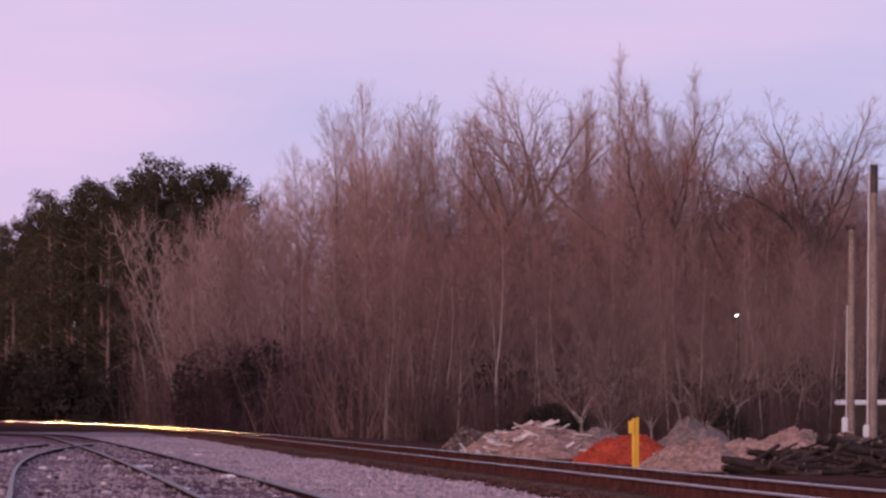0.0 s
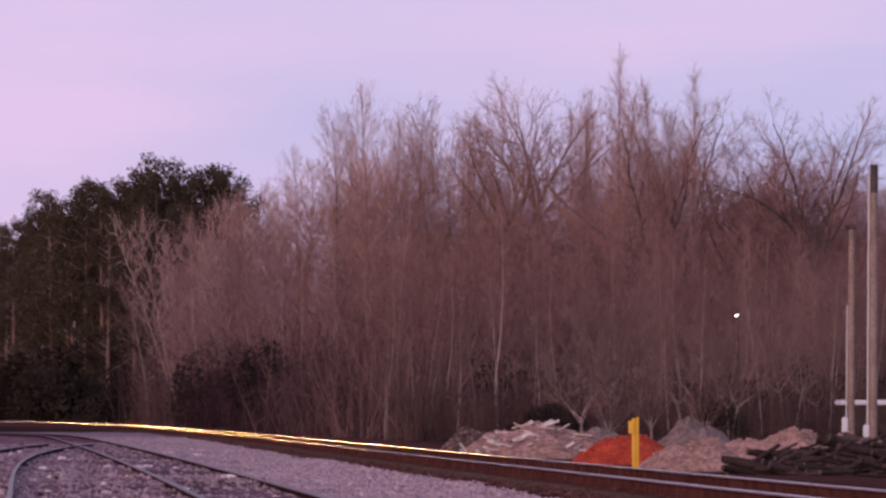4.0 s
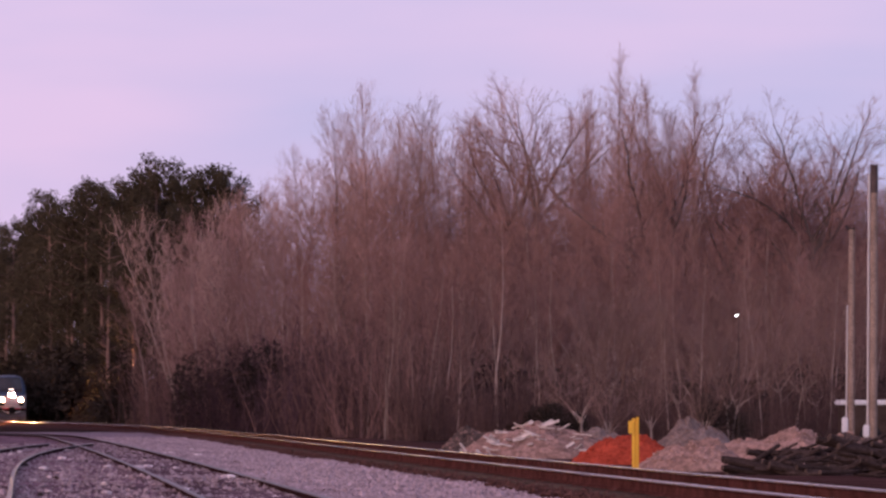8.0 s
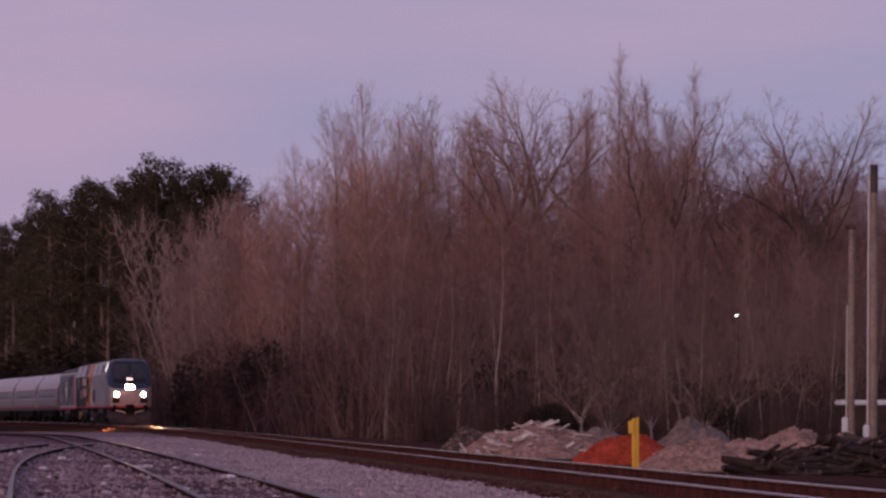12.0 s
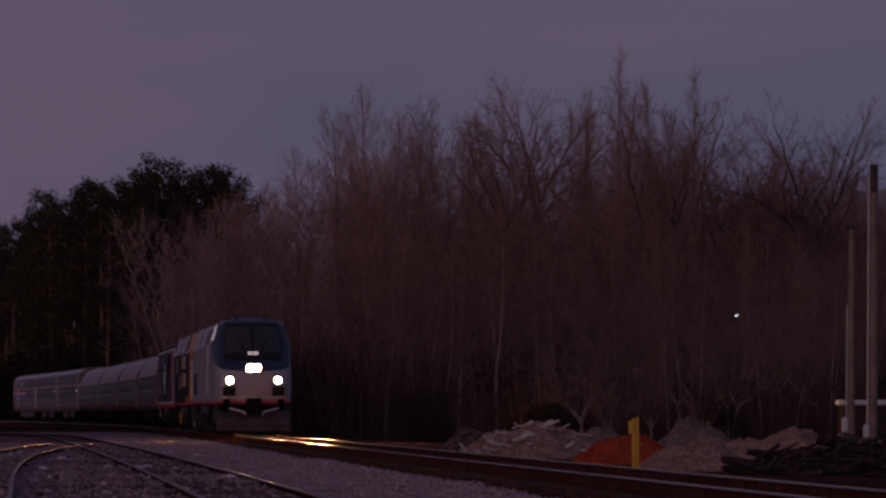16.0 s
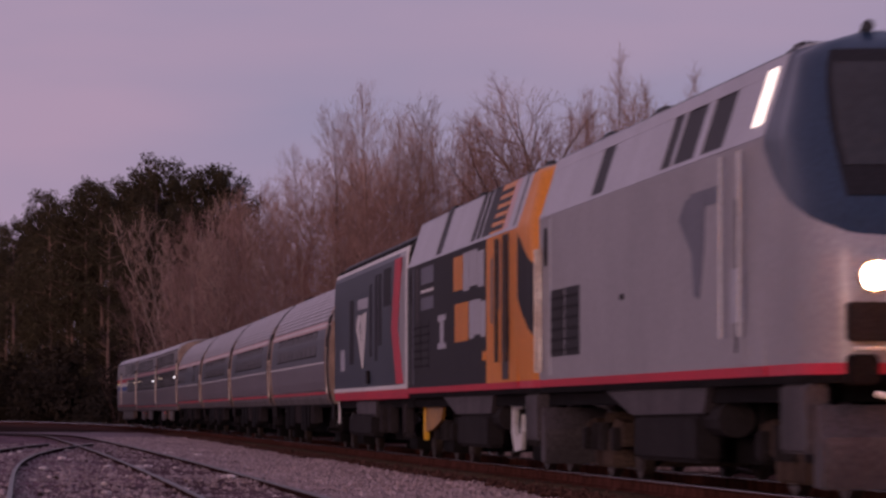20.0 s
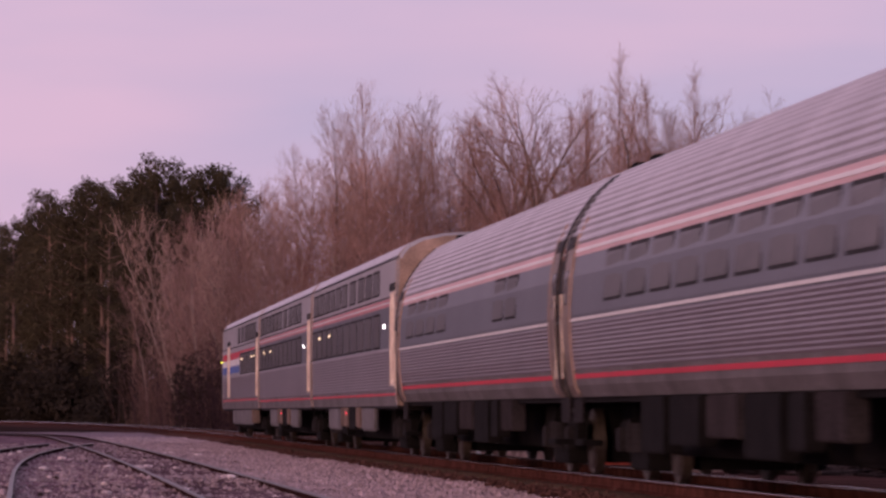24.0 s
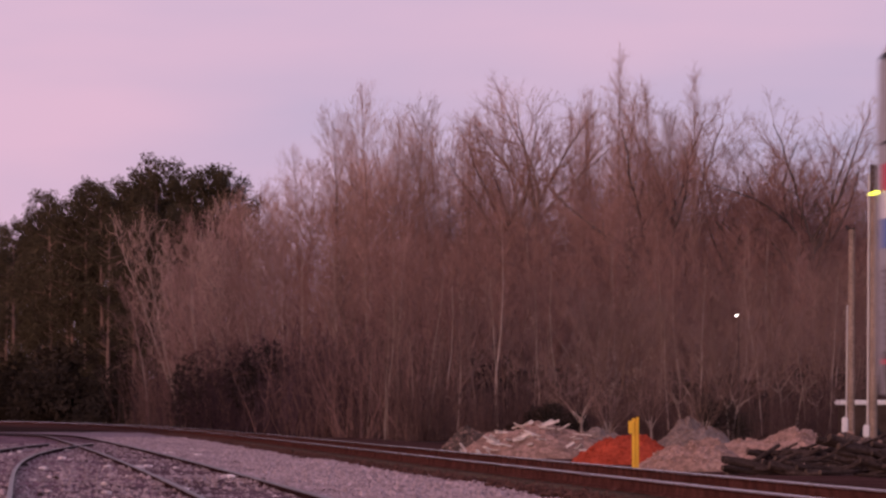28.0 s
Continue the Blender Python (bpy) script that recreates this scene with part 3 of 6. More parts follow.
def build_trees():
    rng = random.Random(11)
    tree = branching_tree
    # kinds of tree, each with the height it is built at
    spire = [(tree(s, 22, first=0.40, width=w, rise=(0.7, 1.2), laterals=58, subs=2.2, twigs=3.2, wob=0.08, girth=0.006, fine=0.8, sway=0.02, twig=LIT_TWIG), 22) for s, w in ((1, 0.16), (2, 0.19), (3, 0.15), (4, 0.18))]
    column = [(tree(s, 22, first=0.35, width=0.10, rise=(1.0, 1.36), laterals=64, subs=2.2, twigs=2.8, wob=0.05, girth=0.0045, lift=0.05, fine=0.75, sway=0.008, twig=LIT_TWIG), 22) for s in (21, 22)]
    pair = [(tree(s, 22, first=0.42, stems=2, tilt=0.10, width=0.16, rise=(0.65, 1.15), laterals=38, subs=2.1, twigs=3.0, wob=0.08, girth=0.008, fine=0.8, sway=0.02, twig=LIT_TWIG), 22) for s in (24, 25)]
    round_top = [(tree(s, 22, "dome", first=0.60, laterals=7, rise=(0.55, 1.3), wob=0.10, lift=0.03, girth=0.008, fine=0.85, twig=TWIG), 22) for s in (31, 32)]
    bold = [(tree(s, 22, "dome", first=0.47, laterals=5, rise=(0.45, 1.2), wob=0.15, lift=0.025, girth=0.010, lean=le, fine=0.72, bark=DARK_BARK, twig=TWIG), 22) for s, le in ((91, 0.2), (92, -0.06), (93, 0.08))]
    dark_top = [(tree(s, 22, "dome", first=0.52, laterals=7, rise=(0.5, 1.3), wob=0.13, lift=0.03, girth=0.009, fine=0.85, bark=DARK_BARK, twig=TWIG), 22) for s in (95, 96)]
    fill = [(tree(s, 13, first=0.16, width=w, rise=(0.4, 1.0), laterals=48, subs=2.0, twigs=2.6, wob=0.11, girth=0.008, bark=b, twig=m), 13) for s, w, b, m in ((41, 0.30, BARK, TWIG), (42, 0.26, PALE_BARK, TWIG), (43, 0.32, BARK, DUSK_TWIG))]
    fill += [(tree(s, 13, "dome", first=0.24, laterals=6, rise=(0.5, 1.3), wob=0.13, lift=0.04, girth=0.010, bark=b, twig=m), 13) for s, b, m in ((44, BARK, GREY_TWIG), (45, PALE_BARK, TWIG), (46, BARK, DUSK_TWIG))]
    light = [(tree(s, 13, first=0.14, width=w + 0.05, rise=(0.45, 1.05), laterals=46, subs=2.0, twigs=2.5, wob=0.13, girth=0.009, bark=PALE_BARK, twig=PALE_TWIG), 13) for s, w in ((51, 0.22), (52, 0.26))]
    sapling = [(tree(s, 8, first=0.2, width=0.2, rise=(0.8, 1.25), laterals=24, subs=1.6, twigs=2.0, wob=0.10, girth=0.006, bark=b, twig=BARK), 8) for s, b in ((61, PALE_BARK), (62, BARK), (63, PALE_BARK))]
    fan = [(tree(s, 13, stems=5, tilt=0.22, first=0.25, width=0.17, rise=(0.6, 1.15), laterals=22, subs=1.9, twigs=2.3, wob=0.07, girth=0.007, bark=PALE_BARK, twig=PLUME), 13) for s in (71, 72)]
    vase = [(tree(s, 5, "dome", first=0.20, laterals=8, rise=(0.7, 1.3), subs=2.6, twigs=2.8, wob=0.09, lift=0.07, girth=0.017, fine=0.8, bark=PALE_BARK, twig=BARK), 5) for s in (81, 82)]
    limby = [(tree(s, 9, "dome", stems=2, tilt=0.16, first=0.3, laterals=4, rise=(0.55, 1.3), wob=0.13, girth=0.012, bark=PALE_BARK, twig=BARK), 9) for s in (83, 84)]

    def stand(name, kind, x, y, d, label, category, group, turn=None):
        meshes, h = kind
        stand_tree(name, meshes, px(x, 0, d), d, rng.uniform(0, 6.28) if turn is None else turn, tops(y, d) / h, label, category, group)

    # the skyline: direction, top, depth, kind
    tall_label = "tall leafless tree with fine reddish-brown twigs at the wood's edge"
    for x, y, d, kind in ((432, 322, 330, spire[0]), (468, 300, 315, pair[0]), (500, 290, 305, spire[1]), (535, 268, 300, spire[2]), (562, 245, 295, pair[1]), (592, 168, 280, spire[3]), (625, 205, 290, spire[1]), (653, 134, 270, spire[0]),
                          (683, 178, 285, spire[2]), (715, 200, 290, pair[0]), (748, 150, 278, spire[3]), (775, 196, 290, spire[1]), (800, 208, 295, pair[1]), (828, 184, 285, spire[0]), (868, 150, 280, pair[0]),
                          (905, 128, 276, round_top[1]), (940, 110, 270, round_top[0]), (985, 140, 280, pair[1]), (1020, 172, 290, spire[2]), (1050, 180, 300, spire[0]), (1092, 62, 265, column[0]), (1112, 120, 275, spire[3]), (1150, 134, 275, column[1]),
                          (1160, 200, 290, pair[0]), (1190, 170, 285, spire[1]), (1222, 94, 262, column[0])):
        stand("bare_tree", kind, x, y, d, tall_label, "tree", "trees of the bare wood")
    stand("bare_tree", bold[0], 1228, 160, 258, "tall leafless tree with a dark leaning trunk", "tree", "trees of the bare wood", math.pi)
    for x, y, d, kind in ((1255, 150, 285, dark_top[0]), (1308, 150, 270, dark_top[1]), (1342, 200, 280, bold[2]), (1365, 240, 290, spire[1]), (1395, 150, 262, dark_top[0]), (1405, 180, 275, bold[1]), (1445, 215, 280, dark_top[1]), (1500, 300, 300, pair[1]), (1555, 325, 310, pair[0])):
        stand("bare_tree", kind, x, y, d, "tall leafless tree with dark spreading limbs over the wood", "tree", "trees of the bare wood")
    # the body of the wood
    for row, (d0, d1, n, fall) in enumerate(((312, 345, 40, -28), (268, 300, 34, 15), (236, 258, 24, 75), (205, 228, 20, 150))):
        for k in range(n):
            x = 470 + (1620 - 470) * (k + rng.random()) / n
            if row == 3 and x < 740:
                continue
            d = beyond_line(x, rng.uniform(d0, d1))
            y = float(np.interp(x, [470, 560, 600, 830, 1030, 1110, 1160, 1500, 1620], [345, 300, 275, 262, 240, 250, 262, 275, 295])) + fall + rng.uniform(0, 60)
            kind = rng.choice(light + fill[:2] if x < 700 else fill)
            stand("bare_tree", kind, x, y, d, "pale leafless tree in a dense thicket" if kind in light else "leafless tree in a dense brown thicket", "tree", "trees of the bare wood")
    # pale trees in front of the pines
    for x, y, d, kind in ((330, 325, 296, fan[0]), (322, 405, 300, fan[1]), (345, 350, 300, fan[1]), (352, 350, 310, light[0]), (385, 345, 312, light[1]), (420, 355, 300, fan[1]), (455, 350, 300, light[0]), (262, 480, 330, light[1]), (400, 430, 290, light[0]), (350, 440, 290, light[1]), (495, 370, 290, light[1]), (540, 375, 280, fan[0]), (330, 520, 280, light[0]), (450, 460, 280, light[1])):
        stand("bare_tree", kind, x, y, beyond_line(x, d), "pale leafless tree with several upswept stems", "tree", "pale trees beside the pines")
    # straight pale stems within the wood
    stem = [(tree(s, 14, first=0.45, width=0.15, rise=(0.6, 1.15), laterals=26, subs=1.7, twigs=2.2, girth=0.0054, sway=0.045, bark=PALE_BARK, twig=TWIG), 14) for s in (64, 65, 66)]
    for k in range(28):
        x = 590 + 980 * (k + rng.random()) / 28
        stand("bare_tree", stem[k % 3], x, rng.uniform(300, 450), beyond_line(x, rng.uniform(196, 235)), "slim leafless tree with a straight pale stem", "tree", "straight stems of the wood")
    # saplings and open pale-limbed trees at the front of the wood
    for k in range(40):
        x = 600 + 980 * (k + rng.random()) / 40
        stand("sapling", sapling[k % 3], x, rng.uniform(430, 600), beyond_line(x, rng.uniform(175, 215)), "slender leafless sapling at the front of the wood", "tree", "saplings of the wood")
    for x, y in ((1085, 455), (1215, 480), (1292, 520), (1395, 415), (1455, 520)):
        stand("bare_tree", limby[x % 2], x, y, beyond_line(x, rng.uniform(180, 200)), "leafless tree with open pale grey limbs", "tree", "pale-limbed trees of the wood")
    # small forked trees behind the dirt heaps
    for x, y, d, kind in ((1030, 552, 135, limby[0]), (1153, 600, 135, limby[1]), (1246, 640, 150, vase[0]), (1075, 640, 150, vase[1])):
        stand("small_tree", kind, x, y, d, "small pale leafless tree forking near the ground", "tree", "small forked trees")
    # pines, from the wood's corner on round the curve
    pines = [pine_meshes(61, 25, 0.25, 0.15), pine_meshes(62, 25, 0.2, 0.17), pine_meshes(63, 25, 0.35, 0.13)]
    for x, y, d, k in ((-20, 400, 480, 0), (25, 392, 475, 1), (62, 372, 470, 2), (95, 345, 465, 0), (118, 352, 470, 1), (150, 322, 460, 2), (185, 330, 450, 0), (215, 318, 455, 1), (248, 305, 445, 2), (280, 274, 440, 1), (310, 306, 445, 0), (335, 318, 440, 2), (362, 300, 438, 0), (392, 298, 436, 1), (405, 330, 440, 2),
                       (10, 450, 465, 1), (75, 430, 455, 2), (130, 400, 440, 0), (190, 392, 430, 1), (240, 385, 425, 2), (290, 372, 425, 0)):
        stand("pine_tree", (pines[k], 25.0), x, y - 12, beyond_line(x, d, 10), "dark green pine with a rounded crown", "tree", "pines beyond the curve")
    rough = [pine_meshes(64, 25, 0.05, 0.24, 11, 1.9), pine_meshes(65, 25, 0.06, 0.22, 11, 1.9)]
    for k in range(24):
        x = -60 + 19 * k + rng.uniform(-8, 8)
        d = beyond_line(x, 430, 14) + rng.uniform(0, 45)
        y = float(np.interp(x, [-60, 30, 100, 180, 278, 400], [415, 405, 362, 345, 310, 345])) + rng.uniform(0, 25)
        stand("pine_tree", (rough[k % 2], 25.0), x, y, d, "dark green pine deep in the pine wood", "tree", "pines beyond the curve")
    for k in range(15):
        x, d = -98 - 17 * k + rng.uniform(-4, 4), 520 - 10 * k + rng.uniform(-10, 10)
        stand_tree("pine_tree", rough[k % 2], x, d, rng.uniform(0, 6.28), rng.uniform(0.9, 1.15), "dark green pine with a rounded crown", "tree", "pines beyond the curve")
    # added out of view, to keep the distant headlight off the near rails
    for k in range(14):
        y = 212 + 11.5 * k
        stand_tree("pine_tree", rough[k % 2], -0.105 * y - 6.5 - rng.uniform(0, 1.5), y, rng.uniform(0, 6.28), rng.uniform(0.62, 0.72), "unseen dark green pine added to block the headlight", "tree", "pines beside the yard")
    # added out of view, so that train sides and rails mirror something dark
    for k in range(22):
        y = 40 + 18.5 * k + rng.uniform(-3, 3)
        x = min(-46, -0.125 * y - 13) - rng.uniform(0, 12)
        stand_tree("pine_tree", rough[k % 2], x, y, rng.uniform(0, 6.28), rng.uniform(0.75, 1.0), "unseen dark pine added for dark reflections in the train", "tree", "pines beside the yard")
    for k in range(22):
        y = 545 + 17 * k
        side = 1 if k % 2 else -1
        x = main_x(y) + side * (14 + rng.uniform(0, 20))
        stand_tree("pine_tree", rough[k % 2], x, y, rng.uniform(0, 6.28), rng.uniform(0.75, 0.98), "dark green pine beside the far line", "tree", "pines beyond the curve")

    def clump(name, mesh, x, d, scale, sink, label, category, group):
        wx = px(x, 0, d)
        ob = tagged(new(name, mesh), label, category, group, "stuff")
        ob.matrix_basis = Matrix.Translation((wx, d, ground_z(wx, d) - sink)) @ Matrix.Rotation(rng.uniform(0, 6.28), 4, "Z") @ Matrix.Scale(scale, 4)

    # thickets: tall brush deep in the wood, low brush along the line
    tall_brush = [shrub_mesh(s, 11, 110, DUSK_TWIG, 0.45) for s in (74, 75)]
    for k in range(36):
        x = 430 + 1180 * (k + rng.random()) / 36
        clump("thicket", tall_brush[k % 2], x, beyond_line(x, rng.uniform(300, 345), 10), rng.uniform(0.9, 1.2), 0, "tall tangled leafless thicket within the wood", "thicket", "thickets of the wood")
    # near-black tangle paints the shade low in the wood
    tangle = [shrub_mesh(s, 5, 150, SHADED_UNDERGROWTH, 0.7) for s in (77, 78)]
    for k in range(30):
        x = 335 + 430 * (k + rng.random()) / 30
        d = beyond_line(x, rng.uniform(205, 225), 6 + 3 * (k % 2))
        clump("undergrowth", tangle[k % 2], x, d, rng.uniform(0.35, 1.5) * (d / 250) ** 0.7 * (0.6 if x < 430 else 1), 0, "dense leafless undergrowth coloured dark for the shade beside the line", "undergrowth", "dark undergrowth of the wood")
    veil = [shrub_mesh(s, 7, 60, DUSK_TWIG, 0.5) for s in (79, 80)]
    for k in range(26):
        x = 250 + 500 * (k + rng.random()) / 26
        clump("shrub", veil[k % 2], x, beyond_line(x, rng.uniform(200, 230), rng.uniform(6, 10)), rng.uniform(0.5, 1.25), 0, "tall thin leafless shrub before the dark undergrowth", "shrub", "brush along the wood")
    shrubs = [shrub_mesh(s, 4, 70, BRUSH) for s in (71, 72, 73)]
    for k in range(40):
        x = 700 + 900 * (k + rng.random()) / 40
        clump("shrub", shrubs[k % 3], x, beyond_line(x, rng.uniform(165, 215), rng.uniform(6, 9)), rng.uniform(0.6, 1.1) * (0.85 if x > 800 else 1.1), 0, "leafless brown brush along the edge of the wood", "shrub", "brush along the wood")
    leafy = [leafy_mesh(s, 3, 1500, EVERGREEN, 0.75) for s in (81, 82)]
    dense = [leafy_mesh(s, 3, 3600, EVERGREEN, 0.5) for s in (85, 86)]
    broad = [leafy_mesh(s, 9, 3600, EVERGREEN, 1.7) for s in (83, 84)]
    # dark bushes behind the brush make its gaps look shaded
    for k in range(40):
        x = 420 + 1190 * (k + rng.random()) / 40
        clump("evergreen_bush", leafy[k % 2], x, beyond_line(x, rng.uniform(218, 250), 10), rng.uniform(0.9, 1.5), 0.2, "dark evergreen bush standing for shade deep in the wood", "bush", "evergreen bushes")
    # out of view as well: they close the headlight screen below the inner pines
    for k in range(15):
        y = 206 + 11 * k
        clump("evergreen_bush", broad[k % 2], 784 + 7737 * (-0.105 - 7.5 / y), y, rng.uniform(0.6, 0.75), 0.5, "dark evergreen bush added to close gaps under the pines", "bush", "evergreen bushes")
    for k in range(24):
        x = -40 + 14 * k
        clump("evergreen_bush", broad[k % 2], x, beyond_line(x, 380, 10), rng.uniform(0.85, 1.25) * (0.75 if x > 200 else 1), 0.9, "dark evergreen bush added to close gaps under the pines", "bush", "evergreen bushes")
    # evergreens massed here also stand for the shadow at the wood's foot
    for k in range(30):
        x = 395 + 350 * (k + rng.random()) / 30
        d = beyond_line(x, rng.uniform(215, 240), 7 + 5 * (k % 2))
        clump("evergreen_bush", dense[k % 2], x, d, rng.uniform(1.2, 1.8) * d / 250, 0.2, "dark evergreen bush standing for shade in the undergrowth", "bush", "evergreen bushes")
    for x, d, s in ((945, 160, 0.5), (975, 165, 0.62), (1000, 158, 0.45), (1110, 205, 0.8), (1275, 180, 0.7), (800, 215, 1.1), (1330, 190, 0.6)):
        clump("evergreen_bush", dense[x % 2], x, d, s, 0.15, "low olive-green bush beside the heaps", "bush", "evergreen bushes")


# ---- heaps, logs, post, poles ----
def heap_height(u, v, seed, h, peak):
    """Height of a heap at (u, v), each from -1 to 1 across it."""
    r = min(1, math.hypot(u, v))
    z = h * max(0, (1 - r ** 1.25)) ** peak
    z *= 1 + 0.35 * noise.noise((u * 2.2 + seed, v * 2.2, seed)) + 0.14 * noise.noise((u * 7, v * 7 + seed, 2)) + 0.07 * noise.noise((u * 17, v * 17, seed))
    return z - 0.04 - 0.15 * (r >= 1)


def heap_mesh(name, seed, rx, ry, h, material, peak=1.0):
    n = 40
    spots = [2 * i / n - 1 for i in range(n + 1)]
    verts = [(u * rx, v * ry, heap_height(u, v, seed, h, peak)) for v in spots for u in spots]
    m = n + 1
    return raw(name, verts, [(j * m + i, j * m + i + 1, (j + 1) * m + i + 1, (j + 1) * m + i) for j in range(n) for i in range(n)], material)


def build_heaps():
    rng = random.Random(5)

    def heap(name, label, x, y_top, d, half_px, material, seed, peak=1.0):
        ob = tagged(new(name, heap_mesh(name, seed, half_px / 7737 * d, half_px / 7737 * d * 1.1, tops(y_top, d) - 0.05, material, peak)), label, "heap")
        ob.matrix_basis = Matrix.Translation((px(x, 0, d), d, -0.36))
        rx, h = half_px / 7737 * d, tops(y_top, d) - 0.05

        def clod_spot(r):
            u, v = r.uniform(-0.9, 0.9), r.uniform(-0.9, 0.25)
            return u * rx, v * rx * 1.1, heap_height(u, v, seed, h, peak)
        scatter_stones("clod", "loose clods and stones on the heap", seed + 40, 420, clod_spot, (0.012, 0.04), CLOD if material is not CLAY else CLAY, ob)
        return ob
    heap("dirt_heap", "heap of pale dirt mixed with broken boards", 955, 741, 112, 150, DIRT, 1, 0.62)
    heap("dirt_heap", "low heap of grey dirt", 1062, 756, 118, 95, GREY_DIRT, 2, 0.7)
    heap("clay_heap", "heap of bright red clay", 1112, 764, 98, 108, CLAY, 3, 0.6)
    heap("dirt_heap", "rounded brown dirt heap", 1235, 772, 87, 118, DIRT, 4, 0.62)
    heap("dirt_heap", "grey dirt heap behind the others", 1228, 735, 124, 85, GREY_DIRT, 5, 0.8)
    heap("dirt_heap", "long brown dirt heap under old logs", 1385, 758, 96, 150, DIRT, 6, 0.6)
    heap("dirt_heap", "heap of dark soil and litter", 1510, 766, 92, 140, DARK_SOIL, 7, 0.55)
    heap("dirt_heap", "low dark soil heap", 832, 752, 120, 62, DARK_SOIL, 8, 0.7)
    # broken boards on the first heap, most of them on one flank
    for k in range(44):
        u = rng.triangular(-0.95, 0.75, -0.72)
        front = rng.uniform(0.15, 0.8)
        r = min(0.97, math.hypot(u, front))
        z = -0.36 + (tops(741, 112) - 0.05) * (1 - r ** 1.25) ** 0.62 + rng.uniform(0.0, 0.05)
        ln, wd = rng.uniform(0.06, 0.26), rng.uniform(0.025, 0.06)
        bm = box(-ln, ln, -wd, wd, -0.014, 0.014, 0.004)
        me = bpy.data.meshes.new("broken_board")
        bm.to_mesh(me)
        bm.free()
        me.materials.append(BOARD)
        ob = tagged(new("broken_board", me), "pale broken board on a dirt heap", "board", "broken boards")
        ob.matrix_basis = Matrix.Translation((px(955, 0, 112) + u * 150 / 7737 * 112, 112 - front * 150 / 7737 * 112 * 1.1, z)) @ Euler((rng.uniform(-0.4, 0.9), rng.uniform(-0.45, 0.45) - 0.75 * u * (abs(u) > 0.25) * 0.9, rng.uniform(-0.9, 0.9))).to_matrix().to_4x4()
    # old logs, roots and branches thrown together
    for k in range(70):
        ln, r = rng.uniform(0.6, 1.9), rng.uniform(0.025, 0.085)
        x = px(rng.uniform(1335, 1620), 0, 82)
        row = rng.random()
        z = -0.33 + r + row * 0.50 * min(1, 0.35 + (x - px(1335, 0, 82)) * 0.8)
        y = 80.4 + row * 2.2 + rng.uniform(-0.3, 0.3)
        log = thing("log", "dark weathered log lying in a tangled pile", "log", "old log pile", at=Matrix.Translation((x, y, z)) @ Euler((0, rng.gauss(0, 0.22), rng.uniform(-0.6, 0.6))).to_matrix().to_4x4())
        p, d, segs = Vector((-ln / 2, 0, 0)), Vector((1, 0, 0)), []
        for i in range(5):
            q = p + d * ln / 5
            segs.append((*p, *q, r * (1 - 0.09 * i), r * (0.91 - 0.09 * i)))
            p, d = q, (d + Vector((0, rng.gauss(0, 0.12), rng.gauss(0, 0.12)))).normalized()
        v, f = frusta(segs, 8)
        part("bark", raw("bark", v.tolist(), f.tolist(), LOG), None, log)
        part("sawn_end", rod((-ln / 2 - 0.01, 0, 0), (-ln / 2 + 0.03, 0, 0), r * 0.97, 8), LOG_END, log, "paler broken end")
    # pale rubble lying in the yard
    for x, y, s in ((245, 829, 0.16), (262, 826, 0.10), (405, 847, 0.14), (418, 845, 0.09), (325, 866, 0.10), (110, 812, 0.12), (190, 826, 0.09), (515, 876, 0.08), (300, 803, 0.16), (350, 806, 0.14), (60, 850, 0.07), (190, 870, 0.07)):
        d = 7737 * 1.13 / (y - 730.7)
        wx = px(x, 0, d)
        bm = bmesh.new()
        bmesh.ops.create_icosphere(bm, subdivisions=2, radius=1.0)
        for v in bm.verts:
            v.co = Vector((v.co.x * s * 1.3, v.co.y * s * 0.9, v.co.z * s * 0.45)) * (1 + 0.35 * noise.noise(v.co * 1.7 + Vector((x, y, 0))))
        me = bpy.data.meshes.new("rubble_stone")
        bm.to_mesh(me)
        bm.free()
        me.materials.append(RUBBLE)
        ob = tagged(new("rubble_stone", me), "pale lump of rubble on the yard gravel", "stone", "rubble in the yard")
        ob.matrix_basis = Matrix.Translation((wx, d, ground_z(wx, d) + 0.05 + s * 0.2)) @ Matrix.Rotation(x * 0.7, 4, "Z")
    for k in range(60):
        y = 45 + 90 * rng.random() ** 1.5
        wx, s = rng.uniform(-0.1 * y, siding_x(y) + 2.6), rng.uniform(0.03, 0.08)
        bm = bmesh.new()
        bmesh.ops.create_icosphere(bm, subdivisions=1, radius=1.0)
        for v in bm.verts:
            v.co = Vector((v.co.x * s * rng.uniform(1.0, 1.8), v.co.y * s, v.co.z * s * 0.6)) * (1 + 0.3 * noise.noise(v.co * 1.7 + Vector((k, 0, 0))))
        me = bpy.data.meshes.new("rubble_stone")
        bm.to_mesh(me)
        bm.free()
        pale = rng.random() < 0.55
        me.materials.append(RUBBLE if pale else LOG)
        ob = tagged(new("rubble_stone", me), "small pale lump of rubble on the gravel" if pale else "small dark lump of debris on the gravel", "stone", "rubble in the yard")
        ob.matrix_basis = Matrix.Translation((wx, y, ground_z(wx, y) + 0.06 + s * 0.3)) @ Matrix.Rotation(k * 0.7, 4, "Z")
    # yellow marker
    d = 72.0
    post = thing("marker_post", "bright yellow plastic marker post beside the line", "marker post", at=Matrix.Translation((px(1124, 0, d), d, ground_z(px(1124, 0, d), d))))
    h = tops(738, d)
